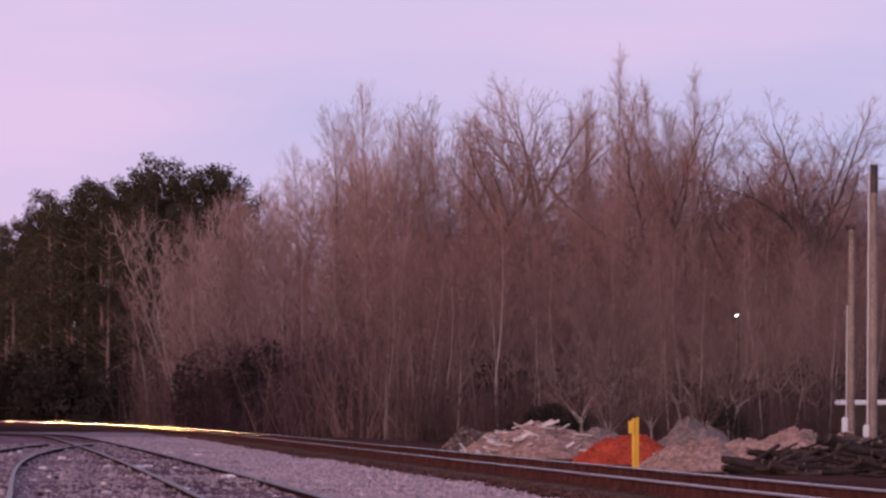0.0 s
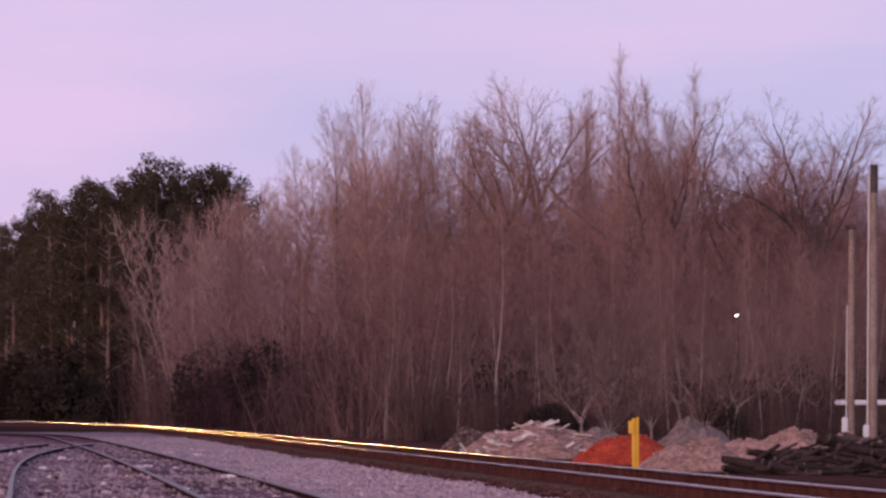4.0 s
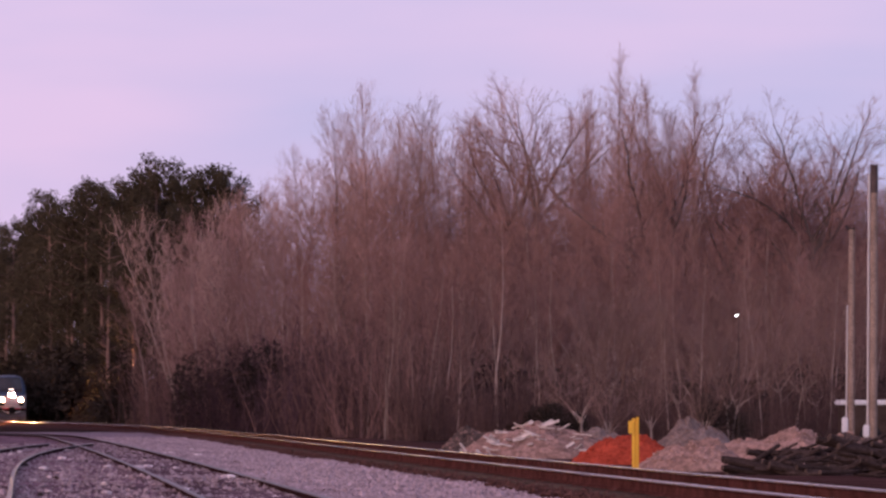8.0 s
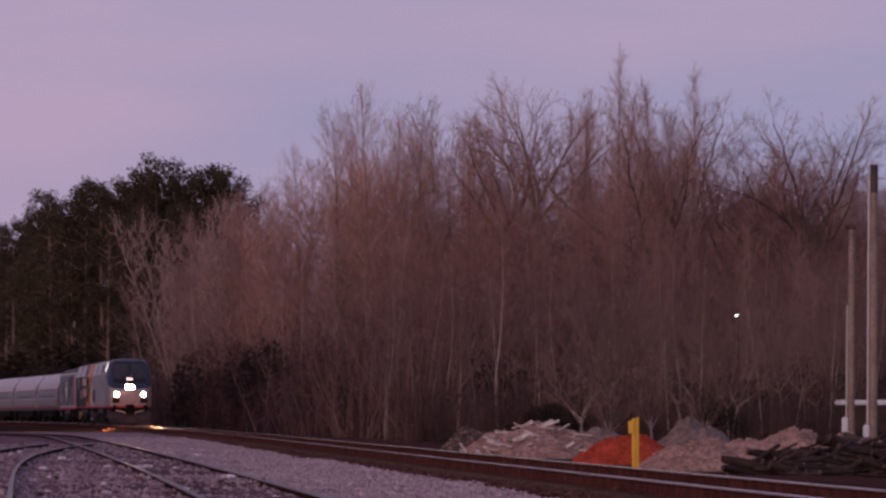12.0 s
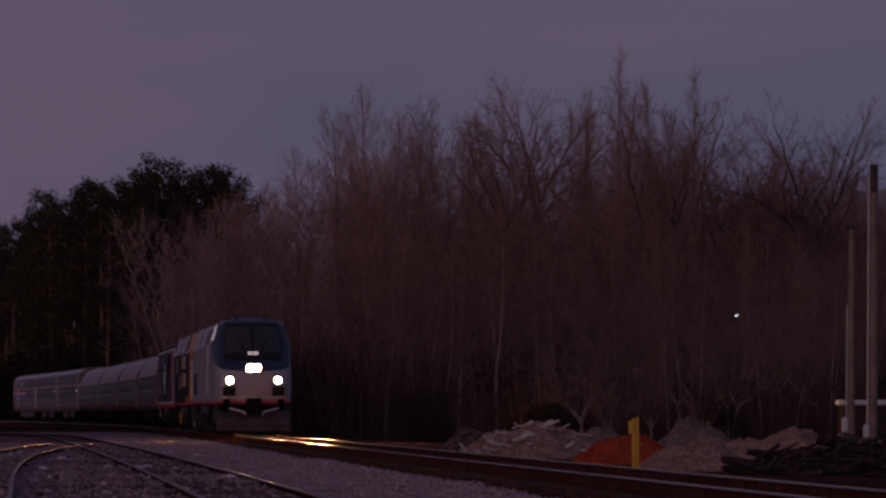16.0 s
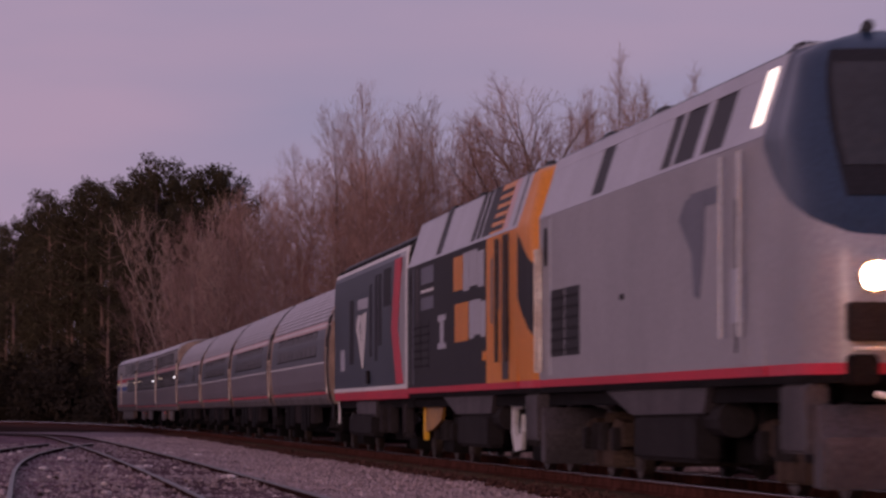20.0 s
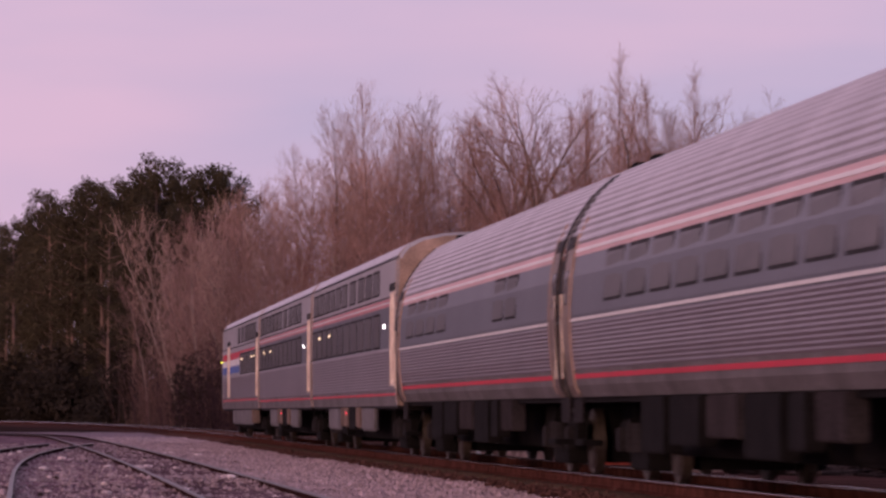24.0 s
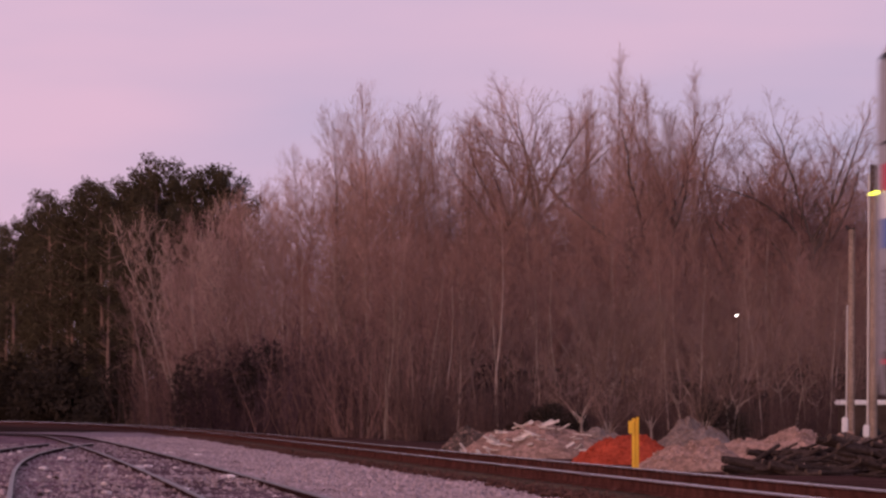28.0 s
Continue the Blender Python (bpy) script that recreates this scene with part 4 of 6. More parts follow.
    part("post", merged(box(-0.055, 0.0, -0.03, 0.03, -0.2, h - 0.02, 0.008), box(0.012, 0.058, -0.028, 0.032, -0.2, h, 0.008), box(-0.004, 0.016, 0.005, 0.02, -0.2, h - 0.05)), YELLOW, post)
    part("marker_head", box(-0.115, -0.02, -0.05, 0.02, h - 0.27, h - 0.06, 0.01), YELLOW, post, "box-shaped yellow head")
    # poles
    for x, top, d, r, name in ((1505, 408, 128, 0.105, "a"), (1544, 295, 128, 0.125, "b")):
        wx = px(x, 0, d)
        h = tops(top, d)
        pole = thing("utility_pole", "bare weathered wooden utility pole with a conduit" if name == "a" else "tall wooden utility pole with a dark top", "utility pole", "utility poles", at=Matrix.Translation((wx, d, ground_z(wx, d))) @ Matrix.Rotation(0.008, 4, "Y"))
        part("shaft", rod((0, 0, -0.3), (0, 0, h), r, 14, r * 0.86), POLE, pole)
        if name == "b":
            part("pole_top", rod((0, 0, h - 0.8), (0, 0, h + 0.02), r * 0.9, 14), POLE_CAP, pole, "dark sleeve at the top")
        else:
            part("pole_cap", merged(box(-0.16, 0.10, -0.1, 0.1, h, h + 0.05, 0.01), box(-0.2, -0.12, -0.05, 0.05, h + 0.04, h + 0.13, 0.01)), POLE_CAP, pole, "dark cap on the pole's top")
        part("conduit", rod((-r - 0.035, -0.02, 0.2), (-r - 0.02, -0.02, h * (0.66 if name == "a" else 0.97)), 0.028 if name == "a" else 0.04, 8), PIPE, pole, "pale conduit")
        part("meter_box", box(-r - 0.17, -r + 0.01, -0.14, 0.0, 0.55 if name == "a" else 0.45, 1.05 if name == "a" else 0.82, 0.03), WHITE_METAL, pole, "white metal meter box")
        part("conduit_elbow", rod((-r - 0.07, -0.06, 0.1), (-r - 0.07, -0.06, 0.56), 0.04, 8), PIPE, pole)
    # a white trailer roof showing behind the poles
    d = 150
    wx = px(1570, 0, d)
    shed = thing("white_trailer", "low white trailer standing behind the utility poles", "trailer", at=Matrix.Translation((wx, d, ground_z(wx, d))))
    part("body", box(-1.5, 3.2, 0, 2.2, 0.42, 1.45, 0.05), UNDER_BROWN, shed)
    part("roof", box(-1.62, 3.3, -0.1, 2.3, 1.45, 1.62, 0.05), WHITE_METAL, shed, "white rounded roof")
    for x in (-0.6, 1.8):
        part("wheel", rod((x, -0.12, 0.36), (x, 0.1, 0.36), 0.38, 16), BLACK, shed)
    # a lamp showing through the wood
    d = 172
    wx, hz = px(1303, 0, d), tops(560, d)
    lamp = thing("yard_lamp", "white yard lamp on a thin mast among the trees", "street lamp", at=Matrix.Translation((wx, d, ground_z(wx, d))))
    part("mast", rod((0.1, 0.1, -0.2), (0.1, 0.1, hz + 0.06), 0.018, 6), DARK_BARK, lamp)
    part("lamp_head", box(-0.10, 0.12, -0.12, 0.15, hz + 0.055, hz + 0.10, 0.02), DARK_BARK, lamp)
    part("lens", box(-0.05, 0.05, -0.14, 0.1, hz + 0.005, hz + 0.045, 0.01), PORCH, lamp, "glowing white lens")


build_ground()


# ---- the train ----
# A car stands on the rails at z = 0, its front towards +x. Outlines give half the width at each height.
COACH = [(1.05, 1.44), (1.20, 1.52), (1.60, 1.575), (2.10, 1.60), (2.60, 1.575), (2.95, 1.515), (3.14, 1.46), (3.42, 1.32), (3.73, 1.10), (3.98, 0.82), (4.14, 0.46), (4.20, 0.0)]
SLEEPER = [(0.98, 1.50), (1.20, 1.53), (2.0, 1.535), (3.0, 1.53), (3.80, 1.51), (3.92, 1.46), (4.07, 1.33), (4.21, 1.05), (4.30, 0.6), (4.33, 0.0)]
GENESIS = [(1.12, 1.50), (1.30, 1.525), (3.52, 1.525), (3.56, 1.51), (4.35, 1.26), (4.44, 1.10), (4.52, 0.5), (4.55, 0.0)]
CHARGER = [(1.10, 1.50), (1.30, 1.525), (3.40, 1.525), (3.80, 1.51), (4.02, 1.45), (4.22, 1.20), (4.36, 0.8), (4.42, 0.0)]


def half_width(outline, z):
    return float(np.interp(z, [p[0] for p in outline], [p[1] for p in outline]))


def skin(outline, z0, z1, x0, x1, side, proud=0.0, thick=0.03, ribs=0, depth=0.009):
    """A panel of the side that follows the outline between two heights; ribs corrugate it lengthwise."""
    zs = sorted({z0, z1, *[z for z, _ in outline if z0 < z < z1]})
    if ribs:
        zs = [z0 + (z1 - z0) * i / (ribs * 4) for i in range(ribs * 4 + 1)]
    outer = []
    for i, z in enumerate(zs):
        push = proud + (depth if ribs and i % 4 in (1, 2) else 0)
        outer.append((side * (half_width(outline, z) + push), z))
    inner = [(y - side * (thick + 0.0), z) for y, z in outer]
    return extrude_x(outer + inner[::-1], x0, x1)


def roof(outline, z0, x0, x1, proud=0.0, ribs=False):
    """The roof over both sides from a height up; with ribs it is fluted lengthwise."""
    half = [(w, z) for z, w in outline if z > z0 + 1e-6]
    line = [(half_width(outline, z0), z0)] + half
    pts = []
    if ribs:
        fine = []
        for (a, b), (c, d) in zip(line, line[1:]):
            n = max(2, int(math.hypot(c - a, d - b) / 0.028))
            fine += [(a + (c - a) * i / n, b + (d - b) * i / n) for i in range(n)]
        fine.append(line[-1])
        pts = [(w + (0.014 if i % 4 in (1, 2) else 0) * (w > 0.2), z + (0.012 if i % 4 in (1, 2) else 0)) for i, (w, z) in enumerate(fine)]
    else:
        pts = [(w + proud, z + proud * 0.7) for w, z in line]
    full = [(-w, z) for w, z in pts] + [(w, z) for w, z in pts[::-1][1:]]
    inner = [(y * 0.96, z - 0.05) for y, z in full]
    return extrude_x(full + inner[::-1], x0, x1)


def end_plate(outline, x0, x1):
    pts = [(-w, z) for z, w in outline] + [(w, z) for z, w in outline[::-1][1:]]
    return extrude_x(pts, x0, x1)


def rounded(outline, x0, x1, z0, z1, side, proud, thick, r):
    """A plate with rounded corners that follows the side."""
    pts = []
    for cx, cz, a0 in ((x1 - r, z1 - r, 0), (x0 + r, z1 - r, 90), (x0 + r, z0 + r, 180), (x1 - r, z0 + r, 270)):
        pts += [(cx + r * math.cos(radians(a0 + 30 * k)), cz + r * math.sin(radians(a0 + 30 * k))) for k in range(4)]
    bm = bmesh.new()
    front = [bm.verts.new((x, side * (half_width(outline, z) + proud), z)) for x, z in pts]
    rear = [bm.verts.new((x, side * (half_width(outline, z) + proud - thick), z)) for x, z in pts]
    for i in range(len(pts)):
        j = (i + 1) % len(pts)
        bm.faces.new((front[i], front[j], rear[j], rear[i]))
    bm.faces.new(front), bm.faces.new(rear[::-1])
    bmesh.ops.recalc_face_normals(bm, faces=bm.faces[:])
    return bm


def window(parent, outline, x, z, w, h, side, lamp=False):
    """A window on the side: a dark frame that follows the side, and its curtained pane."""
    win = part("window", rounded(outline, x - w / 2 - 0.045, x + w / 2 + 0.045, z - h / 2 - 0.04, z + h / 2 + 0.05, side, 0.006, 0.03, 0.07), FRAME, parent)
    part("pane", rounded(outline, x - w / 2, x + w / 2, z - h / 2, z + h / 2, side, 0.010, 0.006, 0.05), CURTAINED, win)
    if lamp:
        part("cabin_lamp", skin(outline, z + h * 0.22, z + h * 0.31, x - w * 0.16, x + w * 0.14, side, 0.014, 0.003), CABIN, win, "lit cabin lamp behind the pane")
    return win


WHEEL_MESH = {}


def wheel(parent, x, side, r):
    if r not in WHEEL_MESH:
        bm = merged(rod((0, -0.065, 0), (0, 0.065, 0), r, 24), rod((0, -0.09, 0), (0, -0.06, 0), r * 0.82, 24), rod((0, -0.13, 0), (0, 0.13, 0), 0.13, 12))
        me = bpy.data.meshes.new("wheel")
        bm.to_mesh(me)
        bm.free()
        me.materials.append(WHEEL)
        WHEEL_MESH[r] = me
    ob = new("wheel", WHEEL_MESH[r])
    ob.parent = parent
    ob.location = (x, side * 0.755, r)
    return ob


def bogie(parent, x, base, r, cover=None, grimy=None):
    """A four-wheeled truck: side frames, bolster, springs, journal boxes and wheels."""
    bms = []
    for s in (-1, 1):
        y0, y1 = s * 1.02 - 0.07, s * 1.02 + 0.07
        shape = [(x - base / 2 - 0.45, 0.42), (x - base / 2 - 0.42, 0.72), (x - base / 2 + 0.35, 0.78), (x - 0.55, 0.62), (x + 0.55, 0.62), (x + base / 2 - 0.35, 0.78), (x + base / 2 + 0.42, 0.72), (x + base / 2 + 0.45, 0.42), (x + base / 2 - 0.35, 0.40), (x + 0.5, 0.34), (x - 0.5, 0.34), (x - base / 2 + 0.35, 0.40)]
        bms.append(plate_y(shape, y0, y1))
    bms.append(box(x - 0.28, x + 0.28, -1.05, 1.05, 0.45, 0.85, 0.02))
    bms.append(box(x - base / 2 - 0.3, x + base / 2 + 0.3, -0.62, 0.62, 0.16, 0.9, 0.03))
    for s in (-1, 1):
        bms.append(box(x - base / 2 + 0.5, x + base / 2 - 0.5, s * 0.9 - 0.2, s * 0.9 + 0.2, 0.14, 0.5, 0.03))
    truck = part("bogie", merged(*bms), grimy or UNDER, parent)
    for s in (-1, 1):
        for k in (-0.30, 0.30):
            part("spring", rod((x + k, s * 1.12, 0.36), (x + k, s * 1.12, 0.72), 0.10, 10), UNDER_GREY, truck)
        for k in (-1, 1):
            part("journal_box", box(x + k * base / 2 - 0.16, x + k * base / 2 + 0.16, s * 1.13 - 0.06, s * 1.13 + 0.06, 0.36, 0.66, 0.02), cover or UNDER_GREY, truck)
    for k in (-1, 1):
        for s in (-1, 1):
            wheel(truck, x + k * base / 2, s, r)
    return truck


def coupler(parent, x, sign):
    part("coupler", merged(box(min(x, x + sign * 0.55), max(x, x + sign * 0.55), -0.09, 0.09, 0.76, 0.98, 0.02), box(min(x + sign * 0.42, x + sign * 0.66), max(x + sign * 0.42, x + sign * 0.66), -0.17, 0.17, 0.72, 1.02, 0.04)), UNDER, parent)


def diaphragm(parent, x, sign, top, material=None):
    a, b = sorted((x, x + sign * 0.24))
    outline = [(-0.62, 1.02), (0.62, 1.02), (0.62, top - 0.25), (0.45, top), (-0.45, top), (-0.62, top - 0.25)]
    hole = [(y * 0.72, 1.1 + (z - 1.1) * 0.93) for y, z in outline]
    bm = bmesh.new()
    rows = [[bm.verts.new((xx, y, z)) for y, z in o] for xx, o in ((a, outline), (b, outline), (b, hole), (a, hole))]
    for p, q in zip(rows, rows[1:] + rows[:1]):
        for i in range(6):
            j = (i + 1) % 6
            bm.faces.new((p[i], q[i], q[j], p[j]))
    bmesh.ops.recalc_face_normals(bm, faces=bm.faces[:])
    part("diaphragm", bm, material or RUBBER_LIT_END, parent, "tan rubber gangway bellows")


def boxes_under(car, spans, z0=0.38, z1=1.04):
    for k, (a, b) in enumerate(spans):
        low = z0 + 0.10 * ((k * 7) % 3)
        for s in (-1, 1):
            part("equipment_box", box(a, b, s * 1.36 - 0.14, s * 1.36 + 0.08, low, z1, 0.02), UNDER_PALE if (k * 5 + (s > 0)) % 3 == 1 else UNDER, car)


def coach_car(label, groups):
    """A round-sided fluted stainless coach; groups are runs of windows along the side."""
    L = 25.55
    a, b = -L / 2, L / 2
    car = thing("passenger_coach", label, "railway coach", "coaches of the train")
    part("floor_frame", box(a + 0.1, b - 0.1, -1.4, 1.4, 0.98, 1.14), UNDER, car)
    part("underfloor_gear", merged(box(-7.3, 7.3, -0.95, 0.95, 0.34, 1.0, 0.05), box(a + 0.6, b - 0.6, -0.45, 0.45, 0.55, 1.0, 0.05)), UNDER, car)
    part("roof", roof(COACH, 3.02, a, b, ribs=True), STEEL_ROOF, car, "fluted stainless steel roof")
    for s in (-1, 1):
        part("lower_side", skin(COACH, 1.40, 2.00, a, b, s, ribs=11, depth=0.005), SHADED_STEEL, car, "fluted stainless steel lower side")
        part("sill", skin(COACH, 1.05, 1.40, a, b, s), GRIME, car)
        part("red_stripe", skin(COACH, 1.285, 1.345, a, b, s, 0.008), RED, car, "red painted stripe")
        part("window_band", skin(COACH, 2.00, 2.86, a, b, s), BAND, car, "dark blue-grey window band")
        part("white_stripe", skin(COACH, 2.02, 2.06, a, b, s, 0.008), WHITE, car, "white painted line")
        part("upper_stripe", skin(COACH, 2.86, 3.02, a, b, s, 0.004), PALE_PINK, car, "faded red stripe")
        part("thin_stripe", skin(COACH, 2.915, 2.96, a, b, s, 0.010), WHITE, car, "white painted line")
        for x0, n, pitch, w in groups:
            for i in range(n):
                window(car, COACH, x0 + i * pitch, 2.53, w, 0.56, s)
        for x, sg in ((a, 1), (b, -1)):
            x0, x1 = sorted((x, x + sg * 0.85))
            part("door", skin(COACH, 1.05, 3.10, x0, x1, s, 0.016), DOOR_STEEL, car, "steel end door tinted brown for the reflected sky")
            part("door_top", skin(COACH, 2.98, 3.14, x0 + 0.1, x1 - 0.1, s, 0.03), FRAME, car, "dark header over the door")
            part("door_window", skin(COACH, 2.25, 2.70, (x0 + x1) / 2 - 0.16, (x0 + x1) / 2 + 0.16, s, 0.022), GLASS, car)
            part("end_post", skin(COACH, 0.72, 1.05, x0, x1, s, 0.0), UNDER_GREY, car)
            xa = x if sg > 0 else x - 0.13
            # this band paints the shade of the gap between two cars
            part("gap_shade_band", skin(COACH, 1.05, 3.98, xa, xa + 0.13, s, 0.028), FRAME, car, "dark band round the coach end for the shaded gap")
            part("door_edge", skin(COACH, 1.10, 3.40, x + sg * 0.88 - 0.04, x + sg * 0.88 + 0.04, s, 0.024), RUBBER_LIT_END, car)
    for x, sg in ((a, -1), (b, 1)):
        # front wall is tan: sky light on the dirty steel, put into its colour
        part("end_wall", end_plate(COACH, min(x, x - sg * 0.06) + 0.002, max(x, x - sg * 0.06) - 0.002), RUBBER_LIT_END if sg > 0 else SHADED_STEEL, car)
        diaphragm(car, x, sg, 3.3)
        coupler(car, x, sg)
        for s in (-1, 1):
            part("grab_iron", rod((x - sg * 0.12, s * 1.60, 1.3), (x - sg * 0.12, s * 1.62, 2.4), 0.016, 6), BRIGHT_STEEL, car)
            part("step", box(x - sg * 1.2 - 0.4, x - sg * 1.2 + 0.4, s * 1.38 - 0.15, s * 1.38 + 0.12, 0.42, 0.50, 0.01), UNDER, car)
        part("roof_hatch", box(x - sg * 0.7 - 0.2, x - sg * 0.7 + 0.2, -0.5, 0.5, 4.08, 4.21, 0.03), UNDER, car, "dark roof vent")
    bogie(car, -9.1, 2.6, 0.455)
    bogie(car, 9.1, 2.6, 0.455)
    boxes_under(car, ((-6.2, -4.4), (-4.0, -1.9), (-1.4, 0.6), (1.0, 3.1), (3.5, 4.4), (4.9, 6.4)))
    return car


def sleeper_car(label, tail=False, lit=()):
    """A tall sleeping car with two rows of windows."""
    L = 25.55
    a, b = -L / 2, L / 2
    car = thing("sleeping_car", label, "railway coach", "tall sleeping cars of the train")
    part("floor_frame", box(a + 0.1, b - 0.1, -1.4, 1.4, 0.90, 1.05), UNDER, car)
    part("underfloor_gear", merged(box(-7.3, 7.3, -1.1, 1.1, 0.30, 0.95, 0.05), box(a + 0.6, b - 0.6, -0.45, 0.45, 0.50, 0.95, 0.05)), UNDER, car)
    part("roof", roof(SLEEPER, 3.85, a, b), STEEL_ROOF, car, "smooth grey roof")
    band_end = 0.2
    foot = 1.36 if tail else 1.29
    for s in (-1, 1):
        part("gutter", skin(SLEEPER, 3.82, 3.87, a, b, s, 0.02), FRAME, car, "dark rain gutter")
        part("upper_side", skin(SLEEPER, 2.92, 3.82, a, b, s), SILVER, car, "smooth grey upper side")
        part("window_band", skin(SLEEPER, 2.08, 2.92, a, b, s), SILVER if tail else BAND, car)
        part("dark_line", skin(SLEEPER, 3.09, 3.12, a, b, s, 0.006), FRAME, car)
        part("lower_side", skin(SLEEPER, foot, 2.08, a, b, s, ribs=13, depth=0.004), SHADED_STEEL, car, "fluted stainless steel lower side")
        part("sill", skin(SLEEPER, 0.98, foot, a, b, s), GRIME, car)
        part("red_stripe", skin(SLEEPER, foot - 0.11, foot - 0.065, a, b, s, 0.006), RED, car, "thin red painted stripe")
        if tail:
            part("red_band", skin(SLEEPER, 2.70, 2.93, a + 0.02, band_end, s, 0.006), RED, car, "broad red band")
            part("white_band", skin(SLEEPER, 2.47, 2.70, a + 0.02, band_end, s, 0.006), WHITE, car, "broad white band")
            part("blue_band", skin(SLEEPER, 2.22, 2.47, a + 0.02, band_end, s, 0.006), BLUE, car, "broad blue band")
            part("band_rest", skin(SLEEPER, 2.86, 2.93, band_end, b - 2.1, s, 0.006), RED, car, "red band over the windows")
        else:
            part("pale_line", skin(SLEEPER, 2.06, 2.11, a, b, s, 0.010), STEEL_ROOF, car, "pale line over the fluted side")
            part("red_line", skin(SLEEPER, 2.93, 2.98, a, b, s, 0.006), PINK, car, "faded red painted line")
            part("white_line", skin(SLEEPER, 2.99, 3.015, a, b, s, 0.006), WHITE, car, "white painted line")
            part("second_red_line", skin(SLEEPER, 3.03, 3.075, a, b, s, 0.006), PINK, car, "faded red painted line")
        if tail:
            upper = [(-1.4, 0.2), (1.0, 2.65), (3.45, 5.15), (5.3, 7.4), (7.6, 9.4), (9.6, 10.9)]
            lower = [(0.6, 2.75), (2.95, 5.1), (5.3, 7.25), (7.5, 9.25), (9.45, 10.8)]
            doors = [(-8.7, -6.9), (11.1, 12.3)]
        else:
            upper = [(-12.3, -10.6), (-10.4, -8.4), (-8.15, -6.5), (-6.25, -4.75), (-4.5, -2.7), (-2.45, -0.7), (0.0, 1.9), (2.5, 4.4), (4.65, 6.4), (6.65, 8.5)]
            lower = [(-12.7, -10.85), (-10.6, -9.0), (-8.85, -7.25), (-7.05, -5.55), (-5.35, -3.7), (-3.5, -1.8), (-1.6, 0.3), (0.5, 2.4), (2.6, 4.5), (4.75, 6.6), (6.85, 8.7)]
            doors = [(11.2, 12.3)]
        for x0, x1 in upper:
            window(car, SLEEPER, (x0 + x1) / 2, 3.45, x1 - x0 - 0.12, 0.44, s)
        for i, (x0, x1) in enumerate(lower):
            window(car, SLEEPER, (x0 + x1) / 2, 2.48, x1 - x0 - 0.14, 0.62, s, lamp=(i in lit))
        for x0, x1 in doors:
            # door and ribs carry the sky's gleam as colour
            part("door", skin(SLEEPER, 1.36, 3.20, x0, x1, s, 0.012), BRIGHT_STEEL, car, "steel door coloured with a reflection of the warm sky")
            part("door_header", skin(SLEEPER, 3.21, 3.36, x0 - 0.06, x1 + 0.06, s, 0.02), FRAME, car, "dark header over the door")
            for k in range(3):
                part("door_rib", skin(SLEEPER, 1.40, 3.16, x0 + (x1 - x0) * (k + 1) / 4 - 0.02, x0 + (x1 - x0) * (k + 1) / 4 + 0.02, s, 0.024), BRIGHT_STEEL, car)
        part("end_post", skin(SLEEPER, 1.0, 4.05, b - 0.30, b, s, 0.012), POST_STEEL, car, "steel corner post coloured with a tan gleam")
        part("end_post", skin(SLEEPER, 1.0, 4.05, a, a + 0.16, s, 0.012), POST_STEEL if not tail else SILVER, car)
        if not tail:
            part("side_lamp", skin(SLEEPER, 2.52, 2.59, 9.7, 9.82, s, 0.02), PORCH, car, "glowing white side lamp")
        for x0, x1 in ((-5.4, 7.9),) if tail else ((-7.2, -2.9), (3.2, 6.6)):
            part("skirt", box(x0, x1, s * 1.44 - 0.05, s * 1.44 + 0.05, 0.46, 1.0, 0.04), GRIME, car, "grimy grey side skirt")
        for x0, x1 in ((8.1, 9.0), (9.9, 10.5)) if tail else ((-2.8, -0.5), (1.9, 3.1)):
            part("equipment_box", box(x0, x1, s * 1.40 - 0.12, s * 1.40 + 0.04, 0.52, 0.99, 0.03), TAN_BOX, car, "tan dusty equipment box")
        part("skirt_lip", box(a + 0.3, b - 0.3, s * 1.47 - 0.03, s * 1.47 + 0.03, 0.93, 1.0, 0.01), UNDER_GREY, car)
        if not tail:
            part("brake_lamp", box(-1.0, -0.92, s * 1.50 - 0.03, s * 1.50 + 0.03, 0.80, 0.87, 0.01), RED_LAMP, car, "small red brake lamp")
    for x, sg in ((a, -1), (b, 1)):
        # front wall gets the sky-lit tan as colour, rear wall the plain paint
        part("end_wall", end_plate(SLEEPER, min(x, x - sg * 0.06) + 0.002, max(x, x - sg * 0.06) - 0.002), RUBBER_LIT_END if sg > 0 else SILVER, car)
        diaphragm(car, x, sg, 3.3)
        coupler(car, x, sg)
    if tail:
        for s in (-1, 1):
            part("marker_lamp", box(a - 0.03, a + 0.03, s * 1.54 - 0.05, s * 1.54 + 0.05, 2.685, 2.707, 0.004), MARKER, car, "glowing yellow-green marker lamp")
    bogie(car, -9.1, 2.6, 0.455)
    bogie(car, 9.1, 2.6, 0.455)
    if not tail:
        boxes_under(car, ((-2.6, -1.2), (-0.6, 1.6)))
    return car


# the cab front at each height, behind the front end b: width at the back; the side's end and its width; the corner and its width; the middle
NOSE = [(1.12, 1.50, 1.50, 1.48, 0.20, 1.12, 0.12), (1.90, 1.527, 1.50, 1.50, 0.16, 1.14, 0.06), (2.36, 1.527, 1.50, 1.50, 0.22, 1.12, 0.12), (2.70, 1.527, 1.50, 1.50, 0.38, 1.10, 0.28),
        (3.54, 1.527, 1.95, 1.48, 1.18, 1.14, 0.98), (4.10, 1.34, 2.25, 1.30, 1.74, 1.08, 1.50), (4.36, 1.26, 2.40, 1.22, 2.02, 0.98, 1.80), (4.55, 0.60, 2.50, 0.56, 2.34, 0.40, 2.24)]


